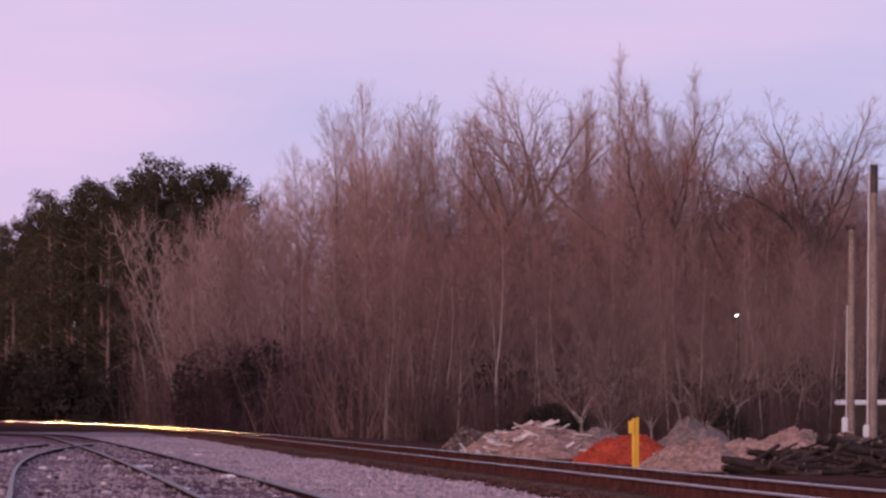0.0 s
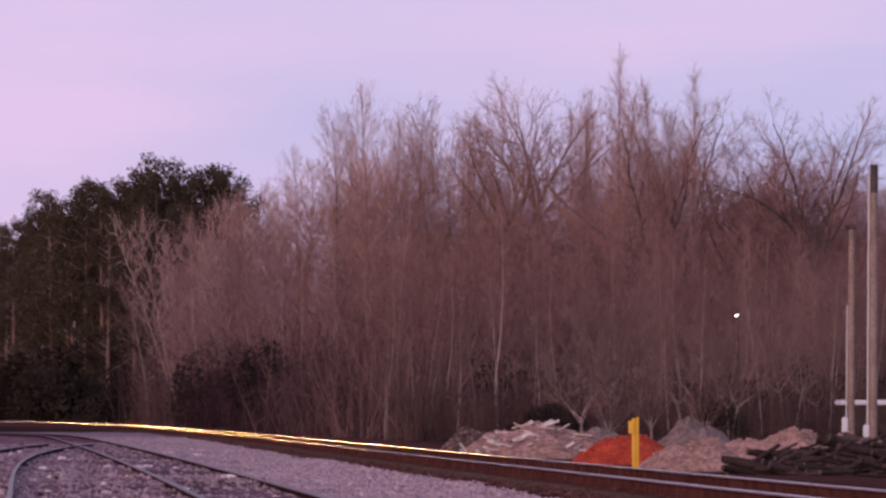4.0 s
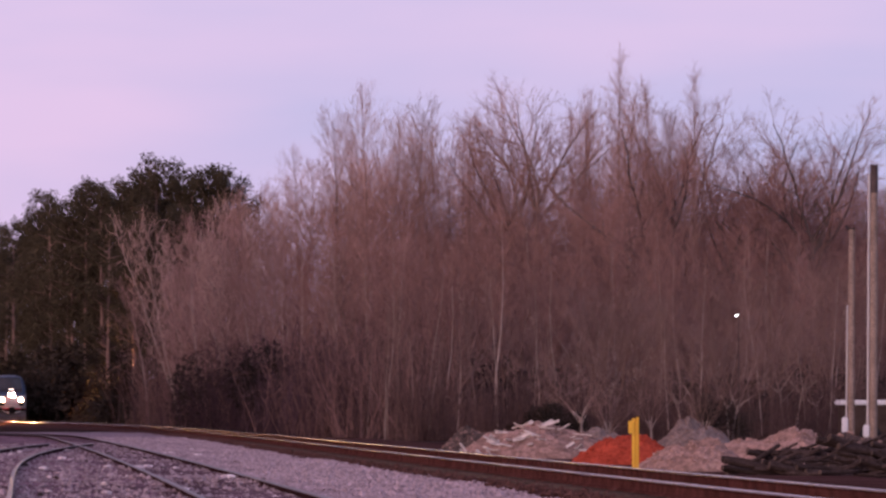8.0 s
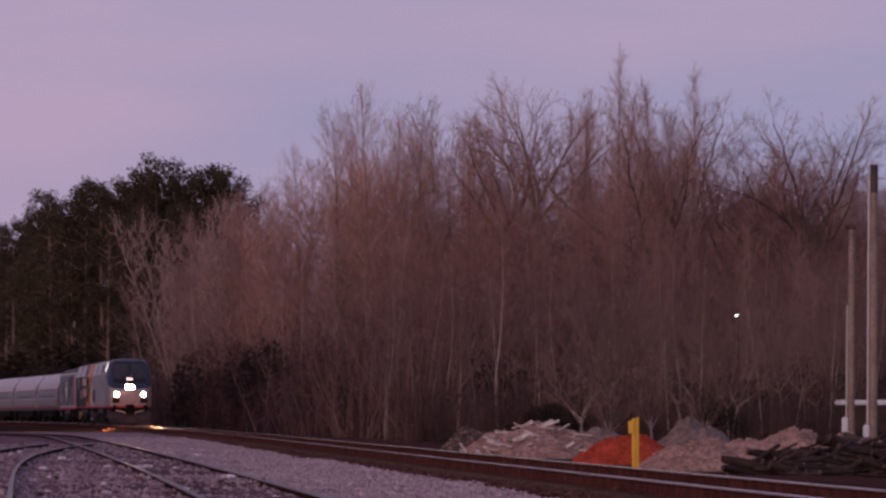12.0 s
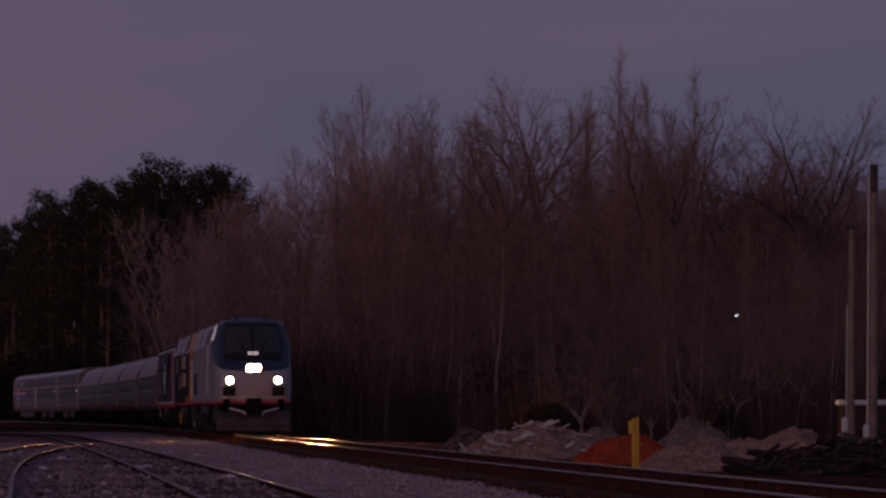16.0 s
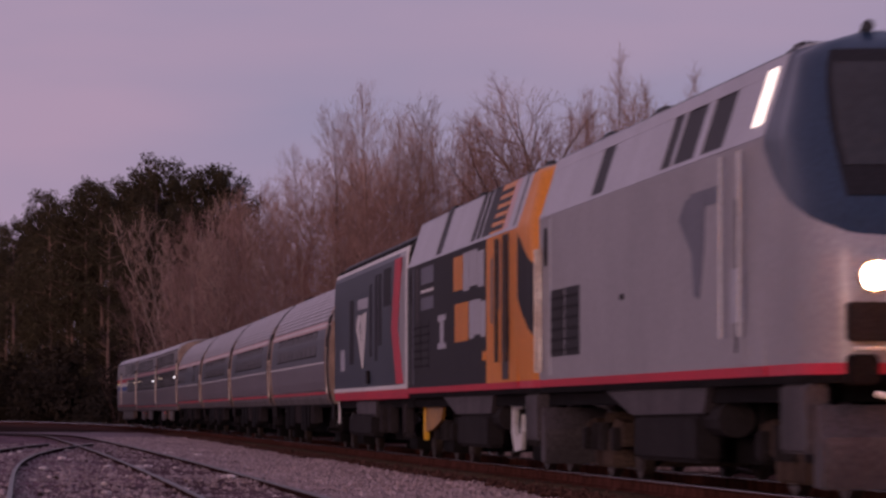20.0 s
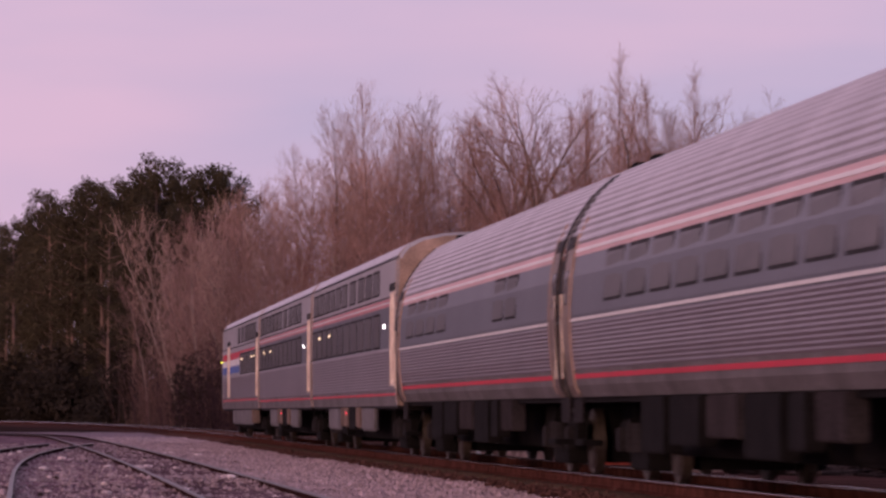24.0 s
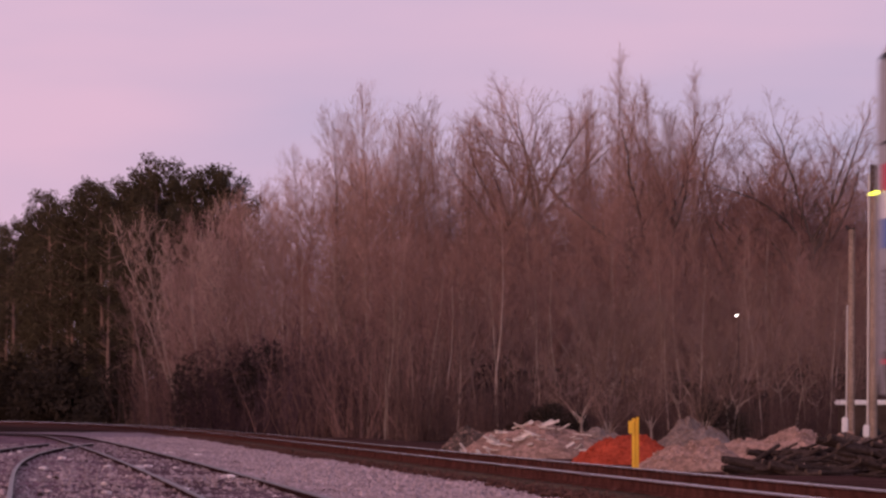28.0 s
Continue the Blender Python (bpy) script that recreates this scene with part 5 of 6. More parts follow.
def nose_level(z):
    zs = [row[0] for row in NOSE]
    return [float(np.interp(z, zs, [row[i] for row in NOSE])) for i in range(1, 7)]


def front_x(b, y, z):
    """How far forward the cab front stands at a distance y from its middle."""
    _, _, _, xc, wc, xm = nose_level(z)
    return b - (xm + (xc - xm) * min(1.0, (y / wc) ** 1.6))


def cab_front(b, low, high):
    """The shell of the cab front between two paint edges, each given by (way round from the back, height)."""
    cols = [3.6 * i / 30 for i in range(31)]
    rows = 14
    bm = bmesh.new()

    def spot(u, z):
        wb, xs, ws, xc, wc, xm = nose_level(z)
        k = u / 3.6
        if k < 0.30:
            f = k / 0.30
            return b - 2.6 + (2.6 - xs) * f, wb + (ws - wb) * f
        if k < 0.68:
            f = (k - 0.30) / 0.38
            p, q, o = Vector((b - xs, ws)), Vector((b - xc, wc)), Vector((b - xc - 0.10 * (xs - xc), ws + 0.06))
            m = p * (1 - f) ** 2 + o * 2 * f * (1 - f) + q * f * f
            return m.x, m.y
        f = (k - 0.68) / 0.32
        y = wc * (1 - f)
        return front_x(b, y, z), y

    grid = []
    for i in range(rows + 1):
        half = []
        for u in cols:
            z0 = 1.12 if low is None else float(np.interp(u, *zip(*low)))
            z1 = 4.55 if high is None else float(np.interp(u, *zip(*high)))
            z = z0 + (z1 - z0) * i / rows
            half.append((*spot(u, z), z))
        full = [(x, -y, z) for x, y, z in half] + [(x, y, z) for x, y, z in half[-2::-1]]
        grid.append([bm.verts.new(p) for p in full])
    for p, q in zip(grid, grid[1:]):
        for i in range(len(p) - 1):
            bm.faces.new((p[i], p[i + 1], q[i + 1], q[i])).smooth = True
    if high is None:
        bm.faces.new(grid[-1])
    bmesh.ops.recalc_face_normals(bm, faces=bm.faces[:])
    return bm


def front_patch(b, f0, f1, z0, z1, proud, side):
    """A sheet on the cab front between two shares of its half width."""
    bm = bmesh.new()
    grid = []
    for i in range(9):
        z = z0 + (z1 - z0) * i / 8
        ys = [nose_level(z)[4] * (f0 + (f1 - f0) * j / 6) for j in range(7)]
        grid.append([bm.verts.new((front_x(b, y, z) + proud, side * y, z)) for y in ys])
    for p, q in zip(grid, grid[1:]):
        for j in range(6):
            quad = (p[j], p[j + 1], q[j + 1], q[j])
            bm.faces.new(quad if side > 0 else quad[::-1]).smooth = True
    return bm


def genesis(label, body, cab, mask, lights, livery):
    """A monocoque diesel locomotive with a raked cab front."""
    a, b = -10.45, 10.45
    eng = thing("locomotive", label, "locomotive", "locomotives of the train")
    back = b - 2.6
    part("frame", merged(box(a + 0.1, b - 0.8, -1.4, 1.4, 0.95, 1.14), box(-4.8, 4.8, -1.0, 1.0, 0.3, 1.0), box(a + 0.5, b - 0.8, -0.6, 0.6, 0.55, 1.0)), UNDER, eng)
    part("roof", roof(GENESIS, 4.38, a, back, 0.0), SILVER if livery else PANEL, eng)
    for s in (-1, 1):
        if livery:
            part("side", skin(GENESIS, 1.30, 3.54, a, 3.55, s), BLACK, eng, "black painted side")
            part("side", skin(GENESIS, 1.30, 3.54, 3.55, back, s), ORANGE, eng, "orange painted side")
        else:
            part("side", skin(GENESIS, 1.30, 3.54, a, back, s), body, eng, "silver-grey painted side")
        part("red_stripe", skin(GENESIS, 1.20, 1.30, a, back, s, 0.006), RED, eng, "red stripe along the sill")
        part("sill", skin(GENESIS, 1.12, 1.20, a, back, s), UNDER, eng)
        # sloping roof panels with dark gaps and louvres
        panels = [(a, -5.2, PANEL), (-5.2, -4.1, BLACK), (-4.1, 0.8, PANEL)]
        panels = panels[:3] + ([(0.8, 1.5, BLACK), (1.5, 1.62, PANEL), (1.62, 2.3, BLACK), (2.3, 2.42, PANEL), (2.42, 3.75, BLACK), (3.75, 5.6, ORANGE), (5.6, 6.3, PALE_PINK), (6.3, 7.0, PANEL), (7.0, 7.3, BLACK), (7.3, back, PANEL)] if livery
                               else [(0.6, 1.5, BLACK), (1.5, 1.72, PANEL), (1.72, 3.2, BLACK), (3.2, 3.7, PANEL), (3.7, 5.15, BLACK), (5.15, back, PANEL)])
        part("panel_rail", skin(GENESIS, 3.535, 3.585, a, back, s, 0.010), PANEL, eng, "pale rail under the roof panels")
        part("panel_rail", skin(GENESIS, 4.355, 4.395, a, back, s, 0.012), ROOF_DARK, eng, "dark edge of the roof")
        for x0, x1, m in panels:
            part("roof_panel", skin(GENESIS, 3.54, 4.375, x0 + 0.01, x1 - 0.01, s, -0.012 if m is BLACK else 0.0), m, eng)
        if livery:
            for k in range(5):
                z = 3.63 + k * 0.14
                part("louvre", skin(GENESIS, z, z + 0.065, 3.85, 5.5, s, 0.012), BLACK, eng)
        else:
            part("panel_rail", skin(GENESIS, 4.19, 4.357, a, back, s, 0.004), PANEL, eng, "pale rail over the roof panels")
            for x in (a + 0.25, a + 0.75):
                part("handrail", rod((x, s * 1.60, 1.4), (x, s * 1.60, 3.1), 0.03, 6), BRIGHT_STEEL, eng, "bright handrail")
        for x0, x1 in ((-9.1, -7.7), (-7.55, -6.1)):
            part("side_grille", skin(GENESIS, 1.60, 2.50, x0, x1, s, 0.006), BLACK, eng, "dark side grille")
            for j in range(6):
                part("grille_bar", skin(GENESIS, 1.66 + j * 0.14, 1.70 + j * 0.14, x0 + 0.03, x1 - 0.03, s, 0.016), FRAME, eng)
        part("cab_door", skin(GENESIS, 1.34, 3.50, 5.85, 6.70, s, 0.008), TANK if livery else body, eng, "cab side door")
        part("door_slit", skin(GENESIS, 1.45, 3.0, 6.18, 6.30, s, 0.012), BLACK if livery else FRAME, eng)
        for x in (5.68, 6.85):
            part("handrail", rod((x, s * 1.60, 1.6), (x, s * 1.60, 3.45), 0.032, 8), TANK if livery else PANEL, eng, "worn steel handrail")
        part("step_plate", skin(GENESIS, 1.75, 2.3, 5.9, 6.75, s, 0.016), PANEL if not livery else TANK, eng, "pale kick plate of the cab door")
        part("rear_door", skin(GENESIS, 1.36, 3.48, -10.2, -9.15, s, 0.006), body if not livery else BLACK, eng)
        for x in (-10.2, -9.12):
            part("door_post", skin(GENESIS, 1.36, 3.48, x - 0.05, x + 0.05, s, 0.02), PANEL if not livery else EMBLEM, eng)
        part("rear_window", rounded(GENESIS, -9.85, -9.45, 2.85, 3.38, s, 0.012, 0.02, 0.12), FRAME, eng)
        if not livery:
            part("number_board", skin(GENESIS, 3.68, 4.24, 6.95, 7.45, s, 0.02), NUMBER, eng, "lit white number board")
        if livery:
            # lettering blocks too blurred to read
            for x0, x1, z0, z1, m in ((-8.6, -8.15, 1.75, 3.45, TANK), (-7.6, -5.2, 3.14, 3.44, EMBLEM), (-7.7, -5.2, 2.99, 3.04, WHITE), (-7.6, -5.2, 2.68, 2.90, EMBLEM), (-4.4, -3.0, 2.42, 2.52, PANEL), (-4.0, -3.4, 2.04, 2.42, PANEL), (-4.4, -3.0, 1.94, 2.04, PANEL),
                                      (-1.6, -0.1, 2.86, 3.42, ORANGE), (-1.4, 0.8, 2.01, 2.64, ORANGE), (3.0, 3.54, 1.66, 1.80, ORANGE)):
                part("lettering_block", skin(GENESIS, z0, z1, x0, x1, s, 0.006), m, eng)
            for x0, x1, z0, z1 in ((-0.02, 3.2, 2.82, 3.44), (0.95, 3.45, 2.03, 2.64)):
                for k, (fa, fb) in enumerate(((0.0, 0.30), (0.32, 0.70), (0.72, 1.0))):
                    part("lettering_block", rounded(GENESIS, x0 + (x1 - x0) * fa, x0 + (x1 - x0) * fb, z0 + 0.05 * (k % 2), z1 - 0.05 * (k == 2), s, 0.006, 0.02, 0.05), PANEL, eng, "pale lettering block worn past reading")
            for x, z0, z1, w in ((4.2, 2.2, 3.2, 0.35), (4.75, 1.8, 2.6, 0.22), (5.3, 2.4, 3.45, 0.18)):
                part("dark_streak", rounded(GENESIS, x, x + w, z0, z1, s, 0.006, 0.02, 0.08), DOOR_STEEL, eng, "brown streak on the orange side")
            y0, y1 = sorted((s * 1.20, s * 1.26))
            part("bogie_guard", plate_y([(4.70, 1.04), (5.70, 1.04), (6.00, 0.92), (5.70, 0.90), (5.20, 0.92), (5.05, 0.67), (5.30, 0.48), (5.90, 0.54), (6.05, 0.82), (6.20, 0.57), (6.00, 0.30), (5.10, 0.26), (4.70, 0.52)], y0, y1), WHITE_METAL, eng, "bright white curved bogie guard")
            # panel and bar are added shapes that paint a light shining on the bogie
            part("bogie_glow_panel", plate_y([(-9.6, 1.06), (-6.2, 1.06), (-6.6, 0.72), (-7.6, 0.60), (-8.6, 0.52), (-9.6, 0.50)], y0, y1), BOGIE_GLOW, eng, "bogie panel coloured amber for the light on it")
            part("bogie_glow_bar", box(-9.85, -9.62, min(y0, y1) - 0.02, max(y0, y1) + 0.02, 0.34, 1.06, 0.02), YELLOW, eng, "upright yellow bar standing for bright light on the bogie")
        else:
            bm = plate_y([(2.4, 2.95), (2.9, 3.15), (4.2, 3.15), (4.15, 2.6), (3.8, 2.05), (3.45, 2.1), (3.3, 2.55)], s * 1.525, s * 1.533)
            part("side_emblem", bm, EMBLEM, eng, "grey-blue leaf-shaped emblem")
            part("side_vent", skin(GENESIS, 2.2, 2.27, -2.3, -2.0, s, 0.01), FRAME, eng)
            part("lettering_bar", skin(GENESIS, 3.02, 3.20, 3.2, 5.2, s, 0.006), EMBLEM, eng, "grey lettering worn past reading")
        y0, y1 = sorted((s * 1.18, s * 1.47))
        part("fuel_tank", plate_y([(-4.0, 1.115), (4.0, 1.115), (3.7, 0.84), (-1.7, 0.82), (-2.4, 0.9)], y0, y1), TANK, eng, "dusty grey fuel tank")
        part("tank_base", box(-1.4, 3.3, s * 1.28 - 0.2, s * 1.28 + 0.1, 0.30, 0.83, 0.05), UNDER_GREY, eng)
        part("battery_box", box(-0.6, 1.6, s * 1.40 - 0.04, s * 1.40 + 0.02, 0.38, 0.72, 0.03), TAN_BOX, eng, "dusty brown equipment cover")
        part("air_tank", rod((2.7, s * 1.22, 0.78), (4.4, s * 1.22, 0.78), 0.2, 12), UNDER_GREY, eng)
    # cab front: flat lower face, raked windscreen above; the paint changes along a falling curve
    edges = ([(0, 2.50), (0.45, 2.28), (1.1, 2.05), (1.8, 1.85), (2.45, 1.72), (3.6, 1.66)], [(0, 3.45), (0.5, 3.30), (1.1, 3.10), (1.8, 2.90), (2.45, 2.76), (3.6, 2.70)]) if livery else ([(0, 3.42), (0.5, 3.14), (1.1, 2.90), (1.8, 2.66), (2.45, 2.50), (3.6, 2.42)],)
    sill, belt = [(0, 1.20), (3.6, 1.20)], [(0, 1.305), (3.6, 1.305)]
    for nm, m, lb, lo, hi in (("nose_sill", UNDER, "", None, sill), ("nose_belt", RED, "red stripe round the nose", sill, belt), ("nose_lower", cab, "flat lower cab front", belt, edges[0]), ("nose_stripe", BLACK, "black band across the nose", edges[0], edges[-1]), ("windscreen_surround", mask, "painted windscreen surround", edges[-1], None)):
        if lo is not hi:
            part(nm, cab_front(b, lo, hi), m, eng, lb)
    for s in (-1, 1):
        part("windscreen_frame", front_patch(b, 0.0, 1.0, 2.86, 4.34, 0.012, s), BLACK, eng, "black frame round the windscreen")
        part("windscreen", front_patch(b, 0.05, 0.95, 3.16, 4.20, 0.024, s), GLASS, eng)
        part("wiper", rod((front_x(b, 0.3, 3.26) + 0.05, s * 0.3, 3.26), (front_x(b, 0.55, 3.7) + 0.05, s * 0.55, 3.7), 0.015, 6), UNDER, eng)
        part("nose_panel", box(b - 0.20, b + 0.012, s * 0.95 - 0.24, s * 0.95 + 0.24, 1.50, 1.86, 0.02), UNDER_GREY, eng, "dark panel under the ditch light")
        part("nose_step", box(b - 0.3, b + 0.03, s * 1.05 - 0.13, s * 1.05 + 0.13, 1.10, 1.38, 0.02), UNDER, eng)
        part("air_hose", merged(rod((b + 0.02, s * 0.95, 1.02), (b + 0.10, s * 0.78, 0.98), 0.03, 8), rod((b + 0.10, s * 0.78, 0.98), (b + 0.12, s * 0.38, 0.88), 0.03, 8), rod((b + 0.12, s * 0.38, 0.88), (b + 0.05, s * 0.34, 0.78), 0.03, 8)), WHITE_METAL, eng, "pale bent air hose")
        part("horn", rod((b - 2.6, s * 0.55, 4.54), (b - 2.3, s * 0.55, 4.60), 0.035, 10, 0.06), ROOF_DARK, eng)
        if lights:
            part("front_number", box(front_x(b, 0.11, 3.12), front_x(b, 0.11, 3.12) + 0.03, s * 0.11 - 0.085, s * 0.11 + 0.085, 3.02, 3.20, 0.004), NUMBER, eng, "lit number board of the cab front")
        part("ditch_light_housing", rod((b - 0.35, s * 0.92, 2.10), (b - 0.06, s * 0.92, 2.10), 0.15, 14), FRAME, eng)
        part("ditch_light", rod((b - 0.062, s * 0.92, 2.10), (b - 0.054, s * 0.92, 2.10), 0.125, 14), DITCH if lights else GLASS, eng, "blazing round ditch light" if lights else "unlit ditch light")
        part("headlight", rod((b - 0.062, s * 0.14, 2.58), (b - 0.054, s * 0.14, 2.58), 0.125, 14), HEADLIGHT if lights else GLASS, eng, "blazing round headlight" if lights else "unlit headlight")
        part("step_well", box(b - 2.0, b - 0.55, s * 1.36 - 0.12, s * 1.36 + 0.1, 0.46, 1.115, 0.03), TANK, eng, "grey cab step plate")
    # the protruding plates are added to keep headlight glow off the windscreen
    part("headlight_housing", merged(box(b - 0.55, b - 0.06, -0.34, 0.34, 2.42, 2.74, 0.02), box(b - 0.55, b + 0.10, -0.36, 0.36, 2.74, 2.77), box(b - 0.55, b + 0.06, -0.36, 0.36, 2.40, 2.42)), FRAME, eng)
    part("coupler_cover", box(b - 0.35, b + 0.12, -0.30, 0.30, 0.78, 1.42, 0.04), UNDER, eng)
    part("nose_rail", rod((b + 0.05, -1.15, 1.43), (b + 0.05, 1.15, 1.43), 0.02, 6), BRIGHT_STEEL, eng)
    part("plow", merged(plate_y([(b - 0.55, 0.16), (b - 0.05, 0.14), (b - 0.12, 0.62), (b - 0.4, 0.92), (b - 0.6, 0.92)], -1.42, 1.42)), TANK, eng, "grey snow plow")
    for x, w in ((-8.3, 0.4), (-3.45, 0.45), (6.0, 0.3)):
        part("roof_fitting", box(x - w, x + w, -0.92, 0.92, 4.40, 4.60, 0.06), ROOF_DARK, eng)
    part("end_wall", end_plate(GENESIS, a + 0.002, a + 0.06), cab if not livery else BLACK, eng)
    bogie(eng, -6.9, 2.75, 0.51, None, None if livery else UNDER_BROWN)
    bogie(eng, 6.9, 2.75, 0.51, None, None if livery else UNDER_BROWN)
    coupler(eng, a, -1)
    diaphragm(eng, a, -1, 3.2, FRAME)
    return eng


def blue_engine():
    """The third locomotive, dark blue with a red chevron."""
    a, b = -10.45, 10.45
    eng = thing("locomotive", "dark blue locomotive with red chevron, white lines and black roof", "locomotive", "locomotives of the train")
    part("frame", merged(box(a + 1.2, b - 0.1, -1.4, 1.4, 0.95, 1.14), box(-4.8, 4.8, -1.0, 1.0, 0.3, 1.0), box(a + 0.5, b - 0.5, -0.6, 0.6, 0.55, 1.0)), UNDER, eng)
    part("roof", roof(CHARGER, 3.98, a + 1.5, b), ROOF_DARK, eng, "black rounded roof")
    for s in (-1, 1):
        part("side", skin(CHARGER, 1.36, 3.90, a + 1.2, 8.6, s), NAVY, eng, "dark blue painted side")
        part("side", skin(CHARGER, 1.36, 3.90, 8.6, b - 0.4, s), SILVER, eng, "silver-grey painted side")
        part("side_edge", skin(CHARGER, 1.36, 3.98, b - 0.4, b, s, 0.006), WHITE, eng, "white vertical edge")
        part("white_line", skin(CHARGER, 3.90, 3.975, a + 1.4, b, s, 0.008), WHITE, eng, "white line under the roof")
        part("white_line", skin(CHARGER, 1.30, 1.38, a + 1.2, b, s, 0.008), WHITE, eng, "white line along the sill")
        part("red_stripe", skin(CHARGER, 1.12, 1.30, a + 1.2, b, s, 0.004), RED, eng, "red stripe along the sill")
        y0, y1 = s * 1.527, s * 1.536
        part("chevron", plate_y([(7.85, 3.80), (9.35, 3.80), (8.35, 2.47), (9.6, 1.40), (8.1, 1.40), (6.9, 2.47)], min(y0, y1), max(y0, y1)), RED, eng, "red chevron")
        low, high = min(y0, y1), max(y0, y1)
        part("emblem", merged(plate_y([(-2.4, 2.62), (-2.2, 2.86), (-1.6, 2.95), (-1.1, 2.9), (-1.5, 2.66), (-0.9, 2.0), (-0.7, 1.78), (-1.3, 2.1), (-1.9, 2.45)], low, high), plate_y([(-1.0, 2.90), (-0.5, 2.94), (-0.75, 2.4), (-0.62, 1.80), (-1.05, 2.3)], low, high), plate_y([(-0.4, 2.94), (0.5, 2.96), (0.1, 2.4), (-0.45, 1.80), (-0.6, 2.2)], low, high)), WHITE, eng, "white leaf-shaped emblem")
        part("lettering_bar", skin(CHARGER, 3.04, 3.26, -2.0, 0.8, s, 0.006), PANEL, eng)
        part("number_bar", skin(CHARGER, 1.78, 2.25, -7.2, -6.0, s, 0.006), PANEL, eng)
        for x0, x1, z0, z1 in ((-4.4, -3.2, 1.9, 3.3), (1.3, 1.9, 2.0, 3.5), (2.7, 3.4, 1.9, 3.65), (3.6, 4.4, 2.2, 3.65), (4.9, 6.7, 2.95, 3.70)):
            part("side_louvre", skin(CHARGER, z0, z1, x0, x1, s, 0.005), BLACK, eng)
        part("latch", skin(CHARGER, 1.45, 1.72, 0.9, 1.5, s, 0.05), UNDER_GREY, eng)
        part("fuel_tank", box(-4.6, 1.8, s * 1.30 - 0.22, s * 1.30 + 0.10, 0.36, 0.82, 0.06), UNDER_GREY, eng)
        part("tank_cover", box(-3.2, 2.2, s * 1.36 - 0.1, s * 1.36 + 0.08, 0.74, 1.09, 0.03), TANK, eng, "dusty grey tank cover")
        for x in (3.2, 5.2, 8.8):
            part("equipment_box", box(x - 0.4, x + 0.4, s * 1.34 - 0.1, s * 1.34 + 0.08, 0.45, 1.02, 0.03), UNDER_PALE, eng)
        part("roof_edge", skin(CHARGER, 3.98, 4.10, a + 1.4, b, s, 0.014), UNDER, eng, "black roof edge")
        part("corner_post", rod((a + 1.2, s * 1.45, 1.2), (a + 1.2, s * 1.45, 3.7), 0.06, 8), WHITE, eng)
        part("grab_iron", rod((a + 1.15, s * 1.4, 0.6), (a + 1.15, s * 1.4, 1.3), 0.03, 6), WHITE, eng)
    for x0 in (a + 1.202, b - 0.062):
        part("end_wall", end_plate(CHARGER[:7] + [(4.2, 0.0)], x0, x0 + 0.06), RUBBER_LIT_END if x0 < 0 else BLACK, eng)
    part("rear_shoulder", roof([(z - 0.1, w * 0.98) for z, w in CHARGER], 3.72, a + 1.2, a + 1.55), ROOF_DARK, eng)
    bogie(eng, -6.9, 2.75, 0.51)
    bogie(eng, 6.9, 2.75, 0.51)
    part("rear_platform", box(a + 0.1, a + 1.2, -1.2, 1.2, 0.95, 1.10, 0.02), UNDER, eng)
    coupler(eng, a, -1)
    coupler(eng, b, 1)
    part("gangway", box(a + 0.2, a + 1.2, -0.5, 0.5, 1.1, 3.2, 0.05), RUBBER_LIT_END, eng, "tan rubber gangway bellows")
    return eng


def build_train():
    """From the last car to the head, each with its distance ahead of the train's end and the span between its bogies."""
    tail = sleeper_car("grey sleeping car at the rear with red, white and blue bands", True, (0, 3, 4))
    mid = sleeper_car("grey two-row sleeping car with dark windows and faded red lines", False, (1, 3))
    third = copy_thing(mid, Matrix())
    cafe = coach_car("fluted stainless lounge car with windows in separate groups", ((-9.7, 4, 2.0, 1.5), (5.3, 2, 1.7, 1.35)))
    coach = coach_car("fluted stainless coach with a dark window band", ((-7.95, 9, 1.95, 1.48),))
    others = [coach, copy_thing(coach, Matrix()), copy_thing(coach, Matrix())]
    blue = blue_engine()
    striped = genesis("black and orange locomotive with pale lettering blocks", BLACK, ORANGE, ORANGE, False, True)
    lead = genesis("silver-grey leading locomotive with dark blue nose and blazing headlights", SILVER, SILVER, NOSE_BLUE, True, False)
    cars, at = [], 0.0
    for ob, length, span in [(tail, 26, 18.2), (mid, 26, 18.2), (third, 26, 18.2), (cafe, 26, 18.2)] + [(o, 26, 18.2) for o in others] + [(blue, 21, 13.8), (striped, 21, 13.8), (lead, 21, 13.8)]:
        cars.append((ob, at + length / 2, span))
        at += length
    return cars


TRAIN = build_train()

# distances along the main line, from a point 30 m behind the camera
LINE_Y = np.arange(-330.0, 1400.0, 1.0)
LINE_X = np.array([main_x(y) for y in LINE_Y])
LINE_S = np.concatenate([[0], np.cumsum(np.hypot(np.diff(LINE_X), 1.0))])
LINE_S -= np.interp(-30.0, LINE_Y, LINE_S)


def on_line(s):
    return Vector((float(np.interp(s, LINE_S, LINE_X)), float(np.interp(s, LINE_S, LINE_Y)), 0.0))


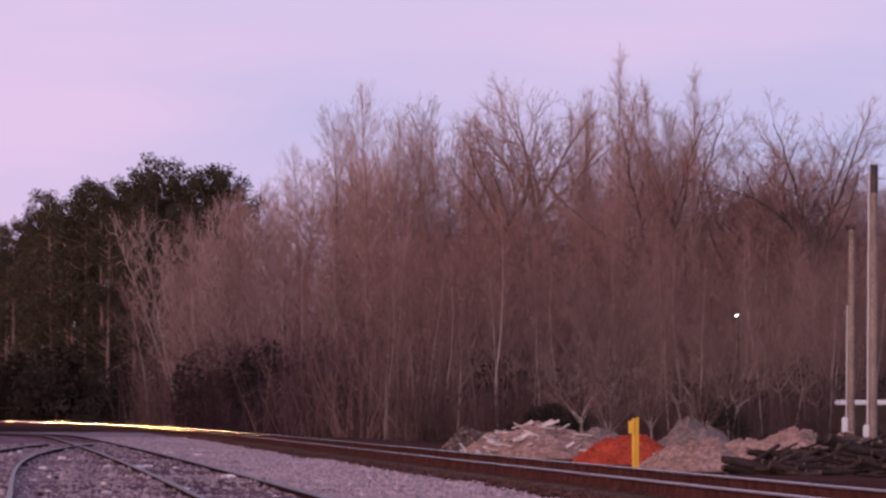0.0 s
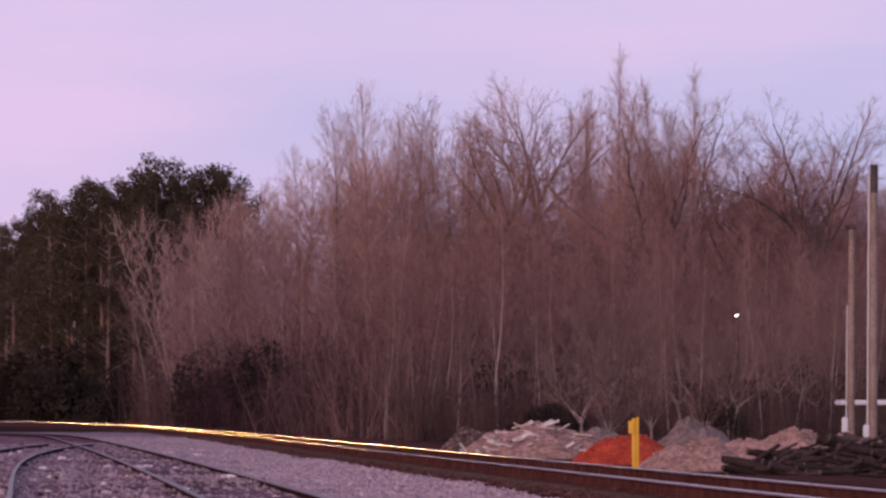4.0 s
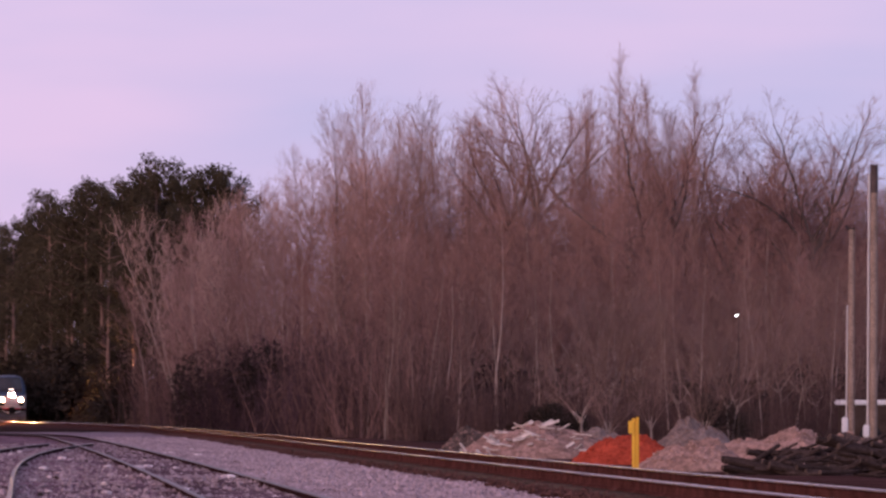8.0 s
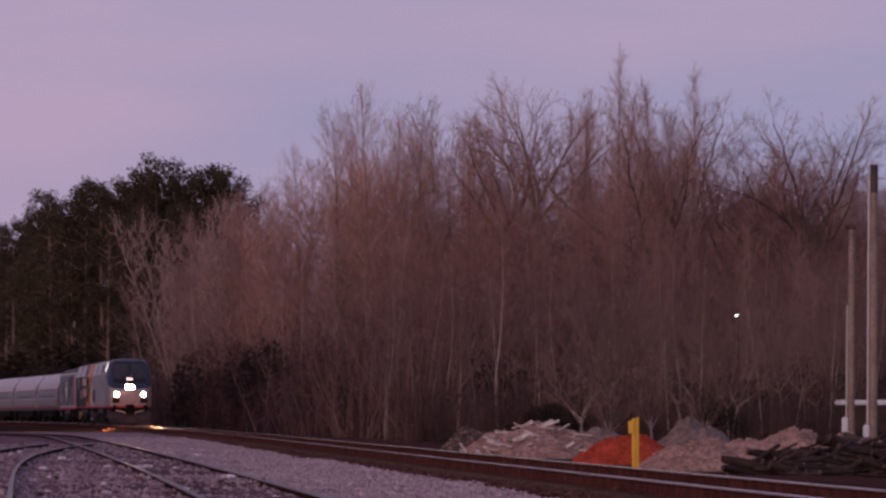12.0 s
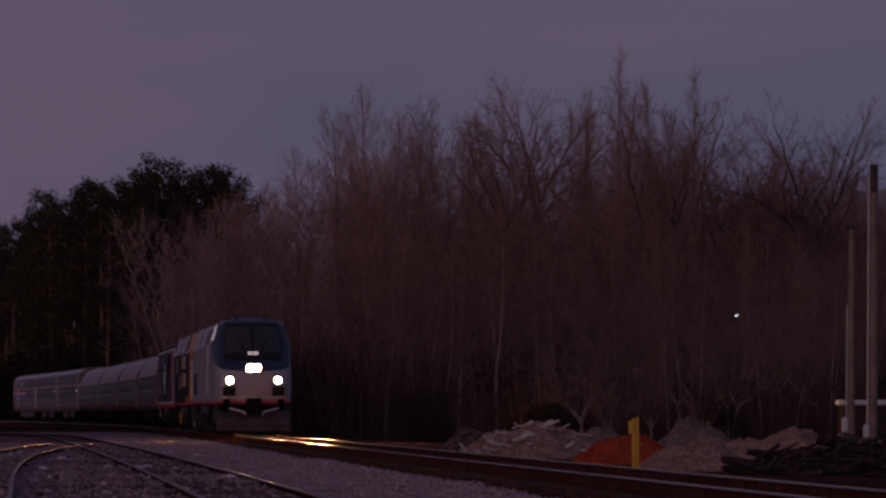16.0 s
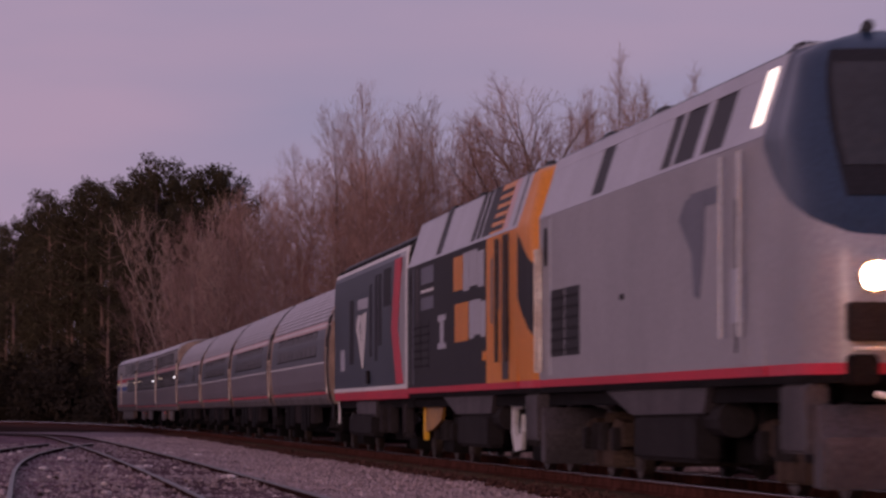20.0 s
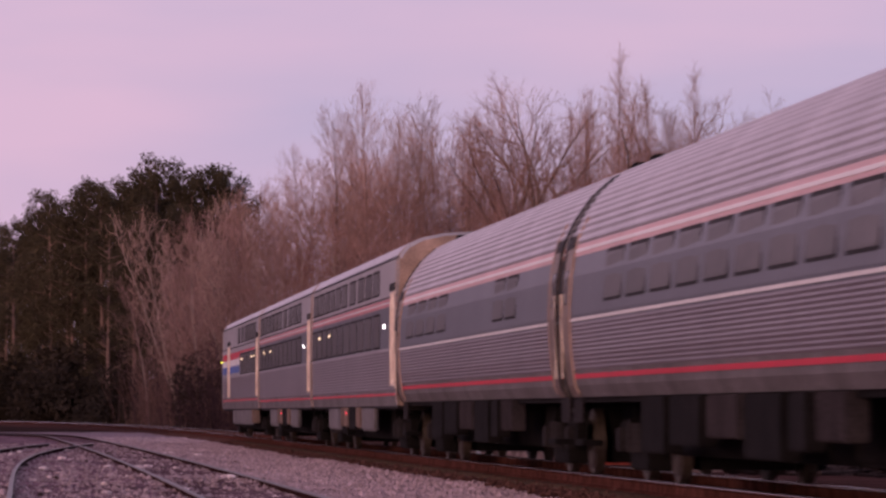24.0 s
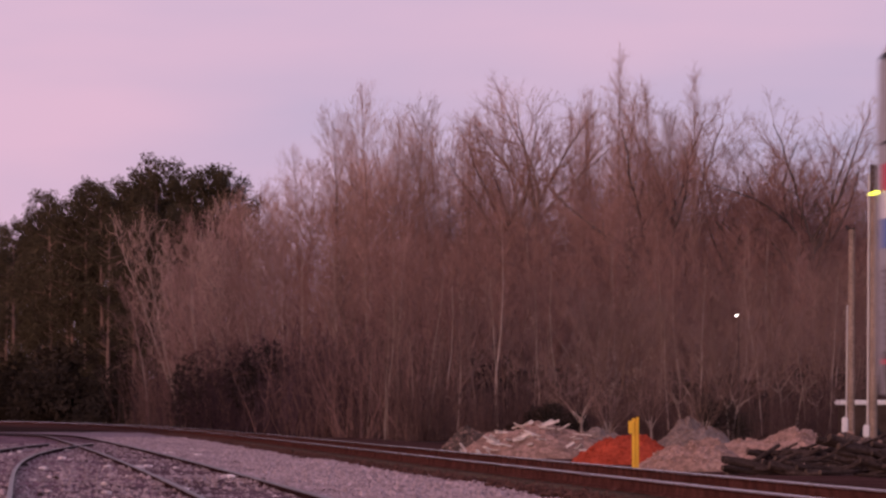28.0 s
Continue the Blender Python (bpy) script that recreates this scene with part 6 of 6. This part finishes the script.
def train_end(t):
    """Where the train's end is at t seconds."""
    dt = t - 25.0
    drift = np.interp(t, [8.0, 9.0, 10.0, 11.0, 12.0, 14.5, 16.0, 17.0, 18.0, 19.0, 19.6, 20.0, 20.5, 20.8, 21.2, 22.4, 23.5, 24.3, 25.0, 26.4, 27.4, 28.0], [0, 2.0, 1.5, 0.3, -1.2, -1.0, -0.1, -0.6, -1.5, -1.45, -1.4, -1.4, -1.1, -0.5, 0, 0.8, 1.2, 1.0, 0.6, -0.5, -0.5, -0.9])
    return 160.37 - 30.875 * dt + 0.0799 * dt * dt + float(drift)


def motions():
    times = [float(t) for t in range(0, 20)] + [19.6, 20.0, 20.5, 21.0, 21.5, 22.0, 22.5, 23.0, 23.5, 24.0, 24.5, 25.0, 25.5, 26.0, 26.5, 27.0, 27.5, 28.0]
    for ob, ahead, span in TRAIN:
        rows = []
        for t in times:
            s = train_end(t) - ahead
            front, rear = on_line(s - span / 2), on_line(s + span / 2)
            way = front - rear
            rows.append((t, Matrix.Translation((front + rear) / 2) @ Matrix.Rotation(math.atan2(way.y, way.x), 4, "Z")))
        walk(ob, rows)


ballast_bed("main_ballast", "brown-grey ballast bed under the main line", main_x, -330, 1000, [(-2.4, -0.45), (-1.45, -0.215), (1.55, -0.215), (2.6, -0.30), (6.5, -0.31), (6.9, -0.5)], BROWN_BALLAST)
ballast_bed("siding_ballast", "dark rust-stained gravel between the siding rails", siding_x, 18, 215, [(-1.3, -0.42), (-0.95, -0.285), (0.95, -0.285), (1.25, -0.42)], STAINED)
build_heaps()
build_trees()
build_track("main_track", "main railway track with rusty-sided polished rails on ties", main_x, -330, 1000, 0.0, POLISHED, 36, 160)
build_track("siding_track", "disused siding track with dull rusty rails", siding_x, 18, 240, -0.19, RUSTY_HEAD, 42, 140)
build_track("spur_track", "second disused siding track sunk in the gravel", spur_x, 18, 150, -0.20, RUSTY_HEAD, 42, 118)
scatter_stones("strip_stones", "loose clean grey stones on the gravel strip", 3, 24000, strip_spot, (0.018, 0.042), STONE)
scatter_stones("yard_stones", "loose stones strewn over the yard", 5, 9000, yard_spot, (0.016, 0.045), STONE)
scatter_stones("ballast_stones", "rust-stained stone ballast along the main line", 4, 14000, shoulder_spot, (0.022, 0.045), BROWN_STONE)
motions()
